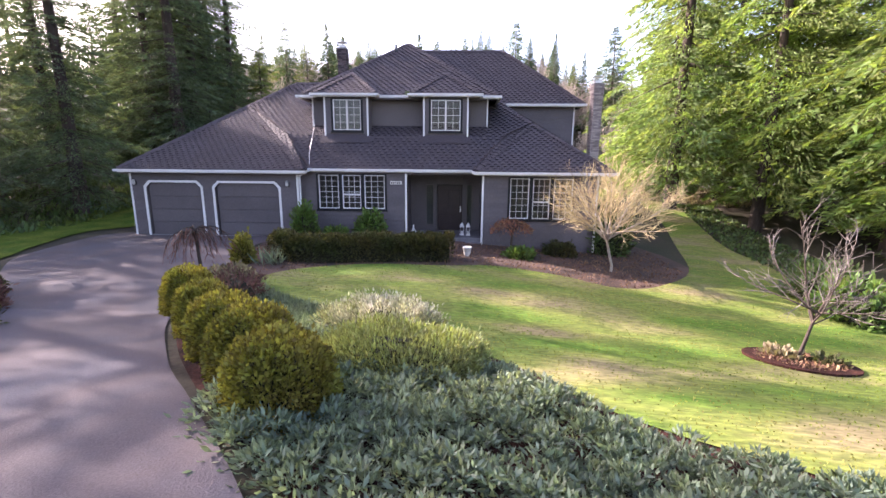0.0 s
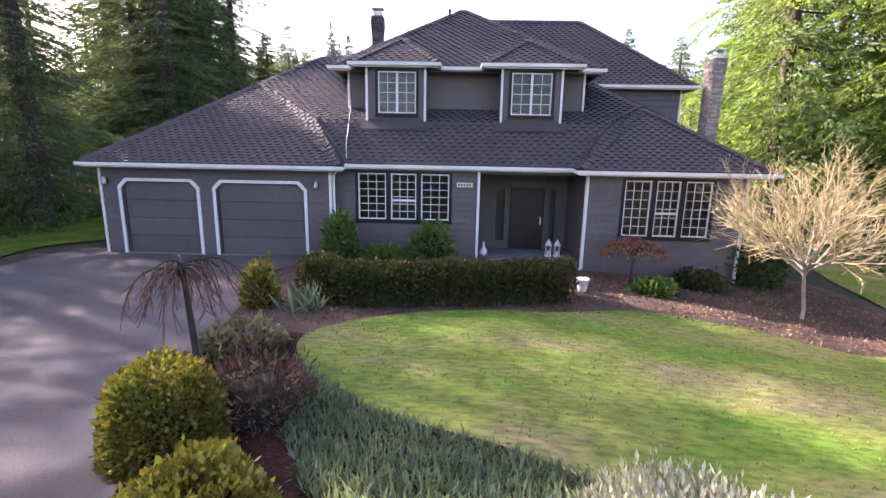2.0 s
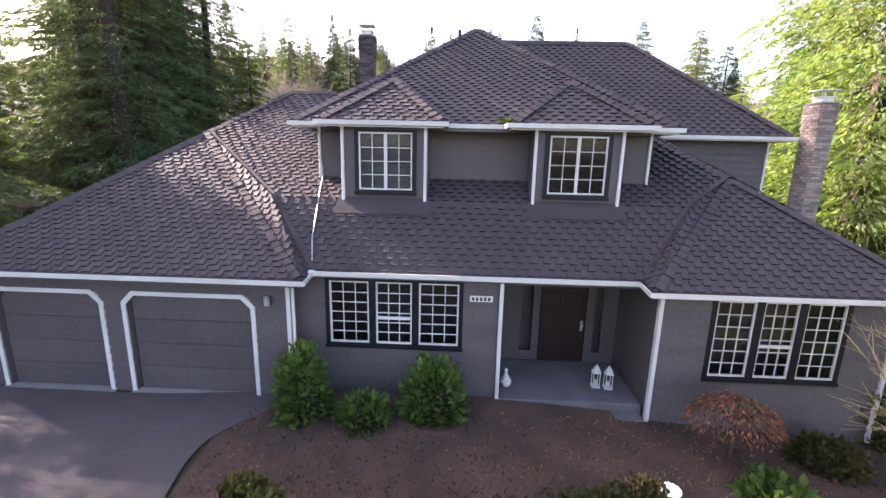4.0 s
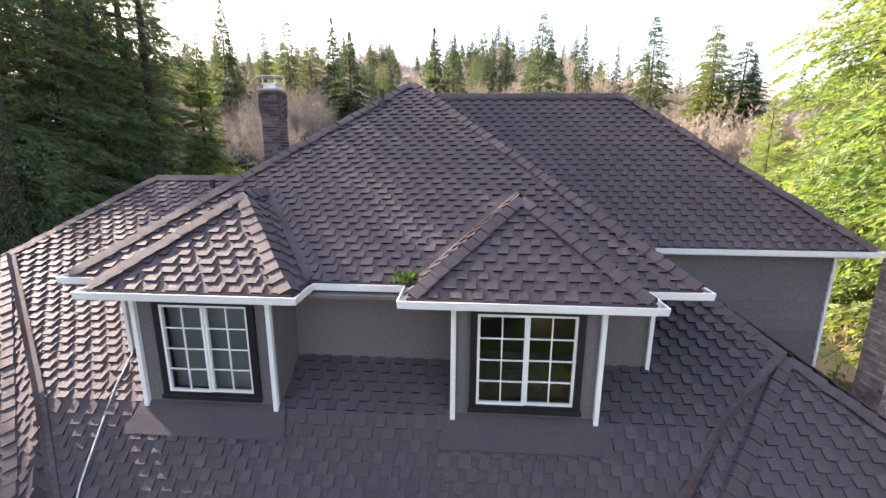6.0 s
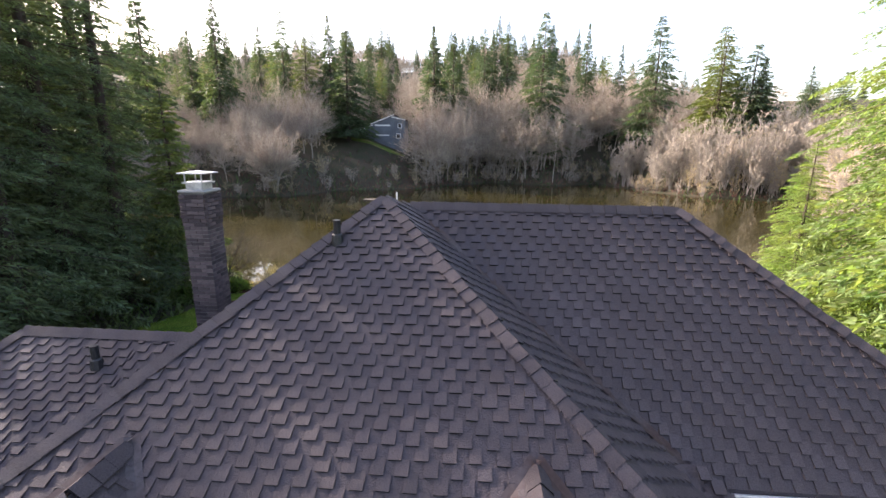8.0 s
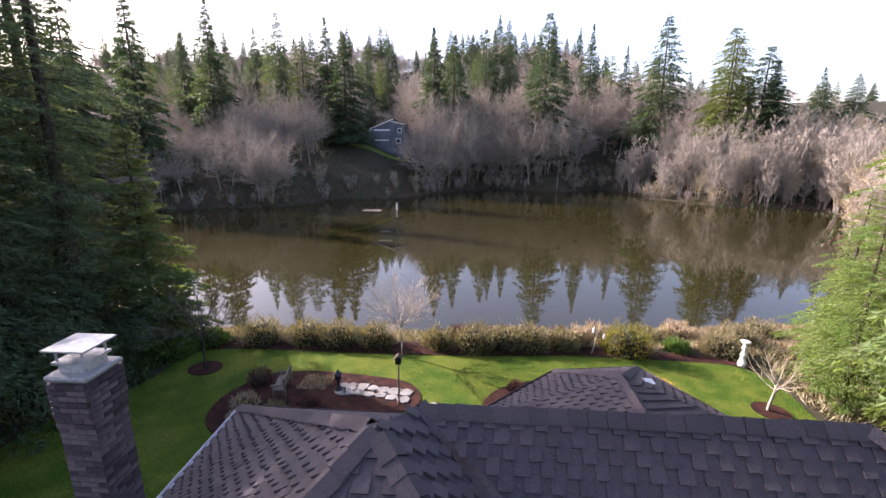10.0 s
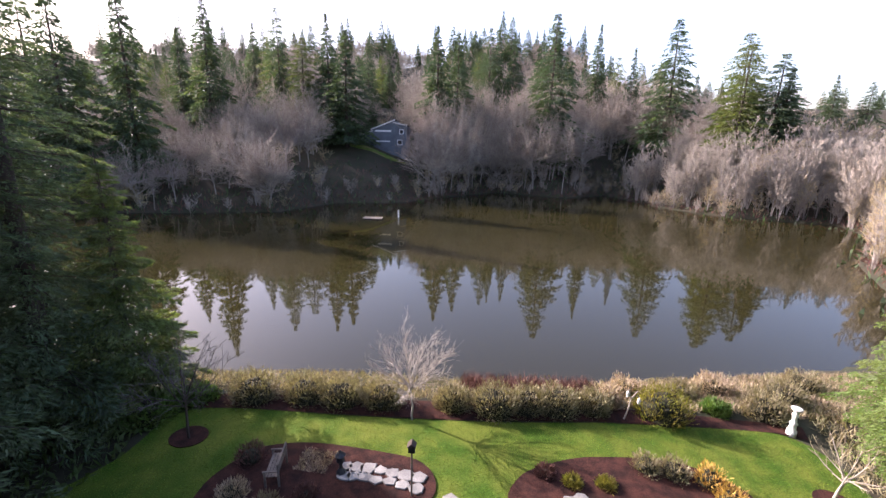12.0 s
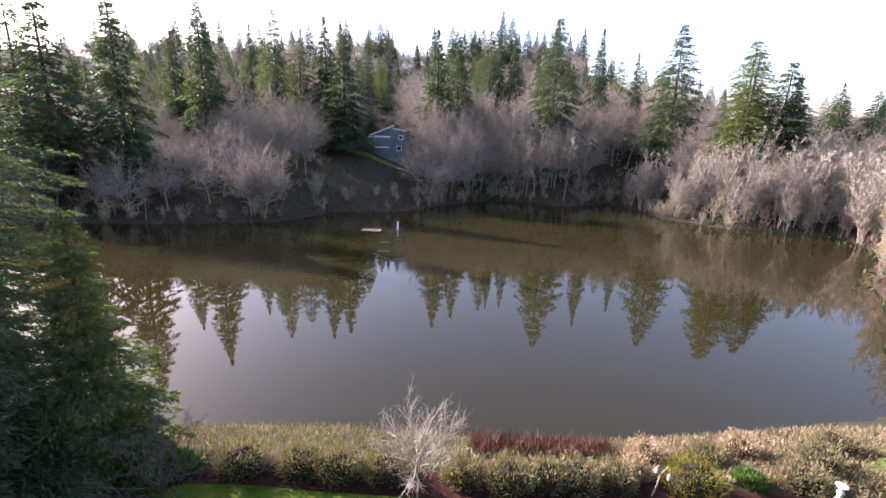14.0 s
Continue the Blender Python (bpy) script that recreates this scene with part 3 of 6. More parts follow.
caps((-5.5, 7.5, 7.0), (-4.5, 7.5, 7.0), (0, -1, -0.64), (0, 1, -0.7), "ridge_cap")

# upper roofs
peak, J, RR = (-1.75, 8.5, 9.15), (-1.42, 9.12, 8.93), (3.25, 9.12, 8.93)
roof_plane([(-6.0, 3.5, UP), (2.66, 3.5, UP), peak], parts=(-3.2, -0.4, 4.6, 6.6), seed=21)
roof_plane([(-6.0, 13.3, UP), (-6.0, 3.5, UP), peak], seed=22)
roof_plane([(2.66, 3.5, UP), (2.66, 6.15, UP), J, peak], seed=23)
roof_plane([(2.66, 6.15, UP), (7.0, 6.15, UP), RR, J], seed=24)
roof_plane([(7.0, 6.15, UP), (7.0, 13.3, UP), RR], seed=25)
roof_plane([(-1.13, 13.3, UP), (-6.0, 13.3, UP), peak, J], seed=26)
roof_plane([(7.0, 13.3, UP), (-1.13, 13.3, UP), J, RR], seed=27)
caps((-6.0, 3.5, UP), peak, (-1, 0.2, -0.7), (0.2, -1, -0.6))
caps((2.63, 3.53, UP + 0.02), peak, (1, 0.2, -0.7), (-0.2, -1, -0.6))
caps(J, RR, (0, -1, -0.9), (0, 1, -0.75), "ridge_cap")
caps((7.0, 6.15, UP), RR, (1, 0.2, -0.7), (-0.2, -1, -0.8))
caps((7.0, 13.3, UP), RR, (1, -0.2, -0.7), (-0.2, 1, -0.8))
caps((-6.0, 13.3, UP), peak, (-1, -0.2, -0.7), (0.2, 1, -0.7))
valley((2.66, 6.15, UP + 0.01), J, 0.1)
for x0, x1, ax in ((-5.2, -2.53, -3.8), (-1.1, 1.85, 0.375)):
    ap = (ax, 4.38, 6.96)
    top = (ax, 3.5 + (6.96 - UP) / 0.65, 6.96)
    ki, kj = (x0, 3.5, UP), (x1, 3.5, UP)
    roof_plane([(x0, 2.9, UP), (x1, 2.9, UP), ap], name="dormer_roof", seed=31)
    roof_plane([ki, (x0, 2.9, UP), ap, top], name="dormer_roof", seed=32)
    roof_plane([(x1, 2.9, UP), kj, top, ap], name="dormer_roof", seed=33)
    caps((x0 + 0.03, 2.93, UP + 0.02), ap, (-1, 0.2, -0.7), (0.2, -1, -0.6))
    caps((x1 - 0.03, 2.93, UP + 0.02), ap, (1, 0.2, -0.7), (-0.2, -1, -0.6))
    caps(ap, top, (-1, 0, -0.7), (1, 0, -0.7), "ridge_cap")
    valley((x0, 3.52, UP + 0.01), top, 0.07)
    valley((x1, 3.52, UP + 0.01), top, 0.07)
gutter([(-6.0, 13.3, UP - 0.01), (-6.0, 3.5, UP - 0.01), (-5.2, 3.5, UP - 0.01), (-5.2, 2.9, UP - 0.01), (-2.53, 2.9, UP - 0.01), (-2.53, 3.5, UP - 0.01), (-1.1, 3.5, UP - 0.01), (-1.1, 2.9, UP - 0.01),
        (1.85, 2.9, UP - 0.01), (1.85, 3.5, UP - 0.01), (2.66, 3.5, UP - 0.01), (2.66, 6.15, UP - 0.01), (7.0, 6.15, UP - 0.01), (7.0, 13.3, UP - 0.01)])
# angled bay at the back
bay = [(-0.8, 13.3, UP), (1.42, 15.5, UP), (3.65, 15.85, UP), (5.1, 13.3, UP)]
bt, rt = (2.3, 13.3, 7.05), (2.3, 11.75, 7.05)
for a, b in zip(bay, bay[1:]):
    roof_plane([b, a, bt], name="bay_roof", seed=40)
roof_plane([bay[0], rt, bt], name="bay_roof", seed=41)
roof_plane([bay[3], bt, rt], name="bay_roof", seed=42)
for p in bay[1:3]:
    caps(p, bt, (-1, 0.2, -0.5), (1, 0.2, -0.5))
caps(bt, rt, (-1, 0, -0.6), (1, 0, -0.6), "ridge_cap")
gutter([(7.0, 13.3, UP - 0.01), (5.1, 13.3, UP - 0.01), (3.65, 15.85, UP - 0.01), (1.42, 15.5, UP - 0.01), (-0.8, 13.3, UP - 0.01), (-6.0, 13.3, UP - 0.01)], material=M_FLASH)
soffit = Mesh()
for x0, x1, y0, y1, z in ((-12.85, -5.25, 1.47, 2.0, 2.6), (-5.25, 1.6, 1.97, 2.4, 2.68), (1.62, 7.05, 1.44, 2.2, 2.64), (-5.95, 2.7, 3.55, 4.0, UP - 0.1), (-5.15, -2.58, 2.95, 3.55, UP - 0.1), (-1.05, 1.8, 2.95, 3.55, UP - 0.1), (2.2, 6.95, 6.17, 6.6, UP - 0.1)):
    soffit.box(x0, x1, y0, y1, z - 0.02, z)
part("soffit", soffit, M_STUCCO, house, "grey painted boards under the eaves")


def wall(name, x0, x1, y, z0, z1, holes=(), thick=0.16, boards=True, material=None, step=0.2, label="grey painted lap siding"):
    """A front wall facing -y with its openings, and its boards laid over it course by course."""
    base = Mesh()
    if len(holes) == 1:
        ha, hb, hc, hd = holes[0]
        loop = ((x0, z0), (x1, z0), (x1, z1), (x0, z1), (ha, hc), (hb, hc), (hb, hd), (ha, hd))
        base.v = [(p, d, q) for d in (y, y + thick) for p, q in loop]
        for i in range(4):
            k = (i + 1) % 4
            base.f += [(i, k, 4 + k, 4 + i), (8 + k, 8 + i, 12 + i, 12 + k), (i, 8 + i, 8 + k, k), (4 + i, 4 + k, 12 + k, 12 + i)]
    xs = [] if len(holes) == 1 else sorted({x0, x1, *(h[0] for h in holes), *(h[1] for h in holes)})
    for a, b in zip(xs, xs[1:]):
        cut = sorted((h[2], h[3]) for h in holes if h[0] <= a and h[1] >= b)
        z = z0
        for lo, hi in cut + [(z1, z1)]:
            if lo > z + 1e-4:
                base.box(a, b, y, y + thick, z, lo)
            z = max(z, hi)
    ob = part(name, base, material or M_STUCCO, house, label)
    if boards:
        z = z0
        while z < z1 - 0.03:
            hi = min(z + step, z1)
            spans, x = [], x0
            for h in sorted(h for h in holes if h[2] < hi - 0.02 and h[3] > z + 0.02):
                if h[0] > x:
                    spans.append((x, h[0]))
                x = max(x, h[1])
            if x < x1:
                spans.append((x, x1))
            for a, b in spans:
                bd = Mesh()
                bd.v = [(a, y - 0.04, z), (b, y - 0.04, z), (b, y, z), (a, y, z), (a, y - 0.006, hi), (b, y - 0.006, hi), (b, y, hi), (a, y, hi)]
                bd.f = [(0, 3, 2, 1), (0, 1, 5, 4), (1, 2, 6, 5), (3, 0, 4, 7)]
                part("siding_board", bd, M_SIDING, ob)
            z += step
    return ob


def trim(x0, x1, y0, y1, z0, z1, name="corner_trim", material=None):
    b = Mesh()
    b.box(x0, x1, y0, y1, z0, z1)
    return bevelled(part(name, b, material or M_WHITE, house, "white painted corner board" if not material else ""), 0.006)


def window(x0, x1, z0, z1, y, units, rows=5, cols=3, slider=False, blind=False):
    """A window facing -y: black casing, white sashes with glazing bars, glass."""
    cas = Mesh()
    c = 0.09
    ya, yb = y - 0.05, y + 0.1
    w0, w1, lo, hi = x0 + c, x1 - c, z0 + c, z1 - c * 0.6
    rim, hole = ((x0, z0), (x1, z0), (x1, z1), (x0, z1)), ((w0, lo), (w1, lo), (w1, hi), (w0, hi))
    cas.v = [(p, d, q) for d in (ya, yb) for p, q in rim + hole]
    for i in range(4):
        k = (i + 1) % 4
        cas.f += [(i, k, 4 + k, 4 + i), (8 + k, 8 + i, 12 + i, 12 + k), (i, 8 + i, 8 + k, k), (4 + i, 4 + k, 12 + k, 12 + i)]
    ob = part("window", cas, M_BLACK, house, "white gridded sash window in black casing")
    sill = Mesh()
    sill.box(x0 - 0.02, x1 + 0.02, y - 0.077, y - 0.05, z0 - 0.02, z0 + 0.05)
    bevelled(part("window_sill", sill, M_BLACK, ob), 0.006)
    uw = (w1 - w0) / units
    gap = 0.0 if slider else 0.075
    if gap:
        for i in range(1, units):
            mull = Mesh()
            mull.box(w0 + i * uw - gap, w0 + i * uw + gap, ya - 0.003, yb, lo, hi)
            part("mullion", mull, M_BLACK, ob)
    for i in range(units):
        a, b = w0 + i * uw + (gap if i else 0), w0 + (i + 1) * uw - (gap if i < units - 1 else 0)
        sash = Mesh()
        f = 0.034
        yy = y - 0.03 if not (slider and i == 0) else y - 0.045
        sash.box(a, b, yy, yy + 0.05, lo, lo + f)
        sash.box(a, b, yy, yy + 0.05, hi - f, hi)
        sash.box(a, a + f, yy, yy + 0.05, lo + f, hi - f)
        sash.box(b - f, b, yy, yy + 0.05, lo + f, hi - f)
        if not slider and i == 1:
            m = lo + (hi - lo) * 0.42
            sash.box(a + f, b - f, yy - 0.005, yy + 0.05, m - 0.03, m + 0.03)
        so = part("sash", sash, M_WHITE, ob, "white sash frame")
        for k in range(1, cols):
            bars_ = Mesh()
            x = a + f + (b - a - 2 * f) * k / cols
            bars_.box(x - 0.008, x + 0.008, yy + 0.008, yy + 0.03, lo + f, hi - f)
            part("glazing_bar", bars_, M_WHITE, ob)
        for k in range(1, rows):
            z = lo + f + (hi - lo - 2 * f) * k / rows
            bars_ = Mesh()
            bars_.box(a + f, b - f, yy + 0.01, yy + 0.028, z - 0.008, z + 0.008)
            part("glazing_bar", bars_, M_WHITE, ob)
        pane = Mesh()
        pane.face([(a + f, yy + 0.034, lo + f), (b - f, yy + 0.034, lo + f), (b - f, yy + 0.034, hi - f), (a + f, yy + 0.034, hi - f)])
        po = part("pane", pane, M_GLASS, ob)
        po.visible_shadow = False
    if blind:
        sl = Mesh()
        z = lo
        while z < hi:
            sl.face([(w0, y + 0.1, z), (w1, y + 0.1, z), (w1, y + 0.135, z + 0.03), (w0, y + 0.135, z + 0.03)])
            z += 0.042
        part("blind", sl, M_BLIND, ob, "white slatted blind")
    return ob


# walls with their openings
GD = [(-12.0, -9.68), (-9.1, -6.42)]
wall("garage_wall", -12.6, -5.6, 1.8, -0.15, 2.66, [(a, b, -0.2, 2.2) for a, b in GD])
wall("entry_wall", -5.6, -1.2, 2.15, -0.3, 2.72, [(-4.95, -2.0, 1.08, 2.62)])
wall("east_front_wall", 1.95, 6.55, 1.85, -0.5, 2.66, [(2.98, 5.68, 0.78, 2.56)])
wall("dormer_wall", -4.8, -2.87, 3.1, 4.1, UP - 0.1, [(-4.48, -3.12, 4.33, 5.72)], boards=False, label="smooth grey dormer front")
wall("dormer_wall", -0.57, 1.36, 3.1, 4.1, UP - 0.1, [(-0.32, 1.1, 4.33, 5.72)], boards=False, label="smooth grey dormer front")
for a, b in ((-5.5, -4.7), (-2.95, -0.45), (1.25, 2.2)):
    wall("upper_wall", a, b, 3.8, 4.3, UP - 0.1, boards=False, label="smooth grey upper wall")
wall("upper_east_wall", 2.2, 6.6, 6.5, 2.6, UP - 0.1)
window(-4.95, -2.0, 1.08, 2.62, 2.15, 3, 6, 3)
window(2.98, 5.68, 0.78, 2.56, 1.85, 3, 6, 3)
window(-4.48, -3.12, 4.33, 5.72, 3.1, 2, 4, 2, slider=True, blind=True)
window(-0.32, 1.1, 4.33, 5.72, 3.1, 2, 4, 2, slider=True)
body = Mesh()
for x0, x1, y0, y1, z0, z1 in ((-12.6, -12.45, 1.8, 12.8, -0.2, 2.66), (-5.75, -5.6, 1.96, 2.3, -0.3, 2.66), (6.4, 6.55, 2.01, 12.8, -1.4, 2.7), (-12.45, 6.4, 12.65, 12.8, -0.3, 2.66),
                               (-4.8, -4.68, 3.26, 3.9, 4.15, UP - 0.12), (-2.99, -2.87, 3.26, 3.9, 4.15, UP - 0.12), (-0.57, -0.45, 3.26, 3.9, 4.15, UP - 0.12), (1.24, 1.36, 3.26, 3.9, 4.15, UP - 0.12),
                               (-5.5, -5.35, 3.96, 12.7, 2.7, UP - 0.1), (2.05, 2.2, 3.96, 6.5, 2.7, UP - 0.1), (6.45, 6.6, 6.66, 12.7, 2.7, UP - 0.1), (-5.35, 6.45, 12.55, 12.7, 2.7, UP - 0.1)):
    body.box(x0, x1, y0, y1, z0, z1)
for a, b in zip(bay, bay[1:]):
    pa, pb = Vector(a), Vector(b)
    c = Vector((2.3, 12.6, 0))
    pa, pb = pa + (c - pa).normalized() * 0.5, pb + (c - pb).normalized() * 0.5
    body.face([(pa.x, pa.y, 0.5), (pb.x, pb.y, 0.5), (pb.x, pb.y, UP - 0.1), (pa.x, pa.y, UP - 0.1)])
part("side_wall", body, M_STUCCO, house, "grey side and back walls")
inner = Mesh()
inner.box(-12.4, 6.35, 4.2, 4.3, -0.3, 2.6)
inner.box(-5.3, -1.25, 2.4, 4.2, 0.0, 0.05)
inner.box(2.2, 6.3, 2.1, 4.2, -0.3, -0.2)
inner.box(-5.3, 2.0, 6.0, 6.1, 4.0, 5.7)
inner.box(-5.3, 2.0, 4.0, 6.1, 3.9, 3.98)
inner.box(-5.3, 2.0, 3.3, 6.1, 5.72, 5.77)
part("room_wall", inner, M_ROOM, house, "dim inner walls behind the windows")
found = Mesh()
found.box(-5.6, -1.2, 2.2, 2.35, -0.6, -0.28)
found.box(1.97, 6.5, 1.9, 2.1, -1.3, -0.48)
part("foundation", found, M_CONCRETE, house, "concrete foundation")

# porch
porch = Mesh()
porch.box(-1.2, 1.95, 2.05, 4.0, -0.5, 0.0)
porch.box(-1.15, 1.9, 1.72, 2.05, -0.6, -0.17)
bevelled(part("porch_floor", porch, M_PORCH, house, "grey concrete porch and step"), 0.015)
pw = Mesh()
for x0, x1, y0, y1, z0, z1 in ((-1.32, -1.2, 2.31, 4.12, 0, 2.7), (1.95, 2.07, 2.01, 4.12, 0, 2.7), (-1.2, -0.52, 4.0, 4.12, 0, 2.7), (-0.14, 0.0, 4.0, 4.12, 0, 2.7), (1.18, 1.34, 4.0, 4.12, 0, 2.7), (1.62, 1.95, 4.0, 4.12, 0, 2.7),
                               (-0.52, -0.14, 4.0, 4.12, 0, 0.22), (1.34, 1.62, 4.0, 4.12, 0, 0.22), (-0.52, -0.14, 4.0, 4.12, 2.12, 2.7), (0.0, 1.18, 4.0, 4.12, 2.12, 2.7), (1.34, 1.62, 4.0, 4.12, 2.12, 2.7)):
    pw = Mesh()
    pw.box(x0, x1, y0, y1, z0, z1)
    part("porch_wall", pw, M_SIDING, house, "grey wall of the recessed porch")
pc = Mesh()
pc.box(-1.2, 1.95, 2.1, 4.0, 2.6, 2.64)
part("porch_ceiling", pc, M_STUCCO, house, "grey porch ceiling")
door = Mesh()
door.box(0.02, 1.16, 4.02, 4.07, 0.02, 2.1)
for x0 in (0.12, 0.64):
    for z0, z1 in ((0.2, 0.75), (0.95, 1.85)):
        door.box(x0, x0 + 0.4, 4.005, 4.02, z0, z1)
d = bevelled(part("front_door", door, M_DOOR, house, "dark panelled front door"), 0.008)
kn = Mesh()
kn.tube((1.08, 4.02, 1.0), (1.08, 3.94, 1.0), 0.03, 0.035, 8)
kn.box(1.05, 1.11, 4.0, 4.02, 0.85, 1.12)
part("door_handle", kn, M_METAL, d, "brass handle")
for a, b in ((-0.52, -0.14), (1.34, 1.62)):
    s = Mesh()
    s.box(a, a + 0.04, 3.97, 4.04, 0.22, 2.12)
    s.box(b - 0.04, b, 3.97, 4.04, 0.22, 2.12)
    s.box(a + 0.04, b - 0.04, 3.97, 4.04, 0.22, 0.27)
    s.box(a + 0.04, b - 0.04, 3.97, 4.04, 2.07, 2.12)
    so = part("sidelight", s, M_STUCCO, house, "narrow glazed light beside the door")
    g = Mesh()
    g.face([(a + 0.04, 4.01, 0.27), (b - 0.04, 4.01, 0.27), (b - 0.04, 4.01, 2.07), (a + 0.04, 4.01, 2.07)])
    part("pane", g, M_GLASS, so).visible_shadow = False
# corner boards and posts
trim(-12.65, -12.585, 1.74, 1.9, -0.15, 2.6)
trim(-5.66, -5.57, 1.74, 1.9, -0.1, 2.6)
trim(-1.24, -1.16, 2.05, 2.17, -0.25, 2.66)
trim(1.92, 2.0, 1.76, 1.88, -0.35, 2.62)
trim(6.52, 6.6, 1.77, 1.9, -0.5, 2.62)
for x in (-4.8, -2.97, -0.58, 1.27):
    trim(x + 0.015, x + 0.08, 3.04, 3.12, 4.14, UP - 0.1)
trim(-5.51, -5.45, 3.74, 3.82, 4.5, UP - 0.1)
trim(2.15, 2.21, 3.74, 3.82, 4.5, UP - 0.1)
trim(6.56, 6.62, 6.44, 6.55, 3.0, UP - 0.1)
for x0, x1 in ((-4.95, -2.72), (-0.72, 1.52)):
    fl = Mesh()
    fl.v = [(x0, 2.8, 3.915), (x1, 2.8, 3.915), (x1 - 0.1, 3.12, 4.27), (x0 + 0.1, 3.12, 4.27)]
    fl.f = [(0, 1, 2, 3)]
    part("dormer_apron", fl, M_ROOFBASE, house, "grey metal apron below the dormer")

# garage doors: panelled, white arched trim
for a, b in GD:
    gd = Mesh()
    gd.box(a + 0.04, b - 0.04, 1.9, 1.93, -0.02, 2.18)
    go = part("garage_door", gd, M_SIDING, house, "grey sectional garage door")
    for i in range(4):
        pn = Mesh()
        z = i * 0.545
        pn.box(a + 0.05, b - 0.05, 1.872, 1.9, z + 0.006, z + 0.535)
        p = part("door_panel", pn, M_SIDING, go)
        bevelled(p, 0.012)
    tr = Mesh()
    ch = 0.2
    t = 0.09
    out = [(a - t, -0.02), (a - t, 2.2 - ch + 0.05), (a + ch - 0.05, 2.2 + t), (b - ch + 0.05, 2.2 + t), (b + t, 2.2 - ch + 0.05), (b + t, -0.02)]
    inn = [(a, -0.02), (a, 2.2 - ch), (a + ch, 2.2), (b - ch, 2.2), (b, 2.2 - ch), (b, -0.02)]
    y0, y1 = 1.745, 1.8
    k = 6
    for y in (y0, y1):
        tr.v += [(x, y, z) for x, z in out] + [(x, y, z) for x, z in inn]
    for i in range(k - 1):
        tr.f += [(i, i + 1, k + i + 1, k + i), (i, 2 * k + i, 2 * k + i + 1, i + 1), (k + i + 1, 3 * k + i + 1, 3 * k + i, k + i)]
    part("door_trim", tr, M_WHITE, go, "white trim with clipped corners")
    cn = Mesh()
    for s, e in ((a, 1), (b, -1)):
        cn.v += [(s, 1.8, 2.2), (s + e * ch, 1.8, 2.2), (s, 1.8, 2.2 - ch), (s, 1.87, 2.2), (s + e * ch, 1.87, 2.2), (s, 1.87, 2.2 - ch)]
        q = len(cn.v) - 6
        cn.f += [(q, q + 1, q + 2), (q + 1, q + 4, q + 5, q + 2)]
    part("corner_infill", cn, M_SIDING, go)
    th = Mesh()
    th.box(a - 0.1, b + 0.1, 1.7, 1.95, -0.12, 0.0)
    part("threshold", th, M_CONCRETE, go)


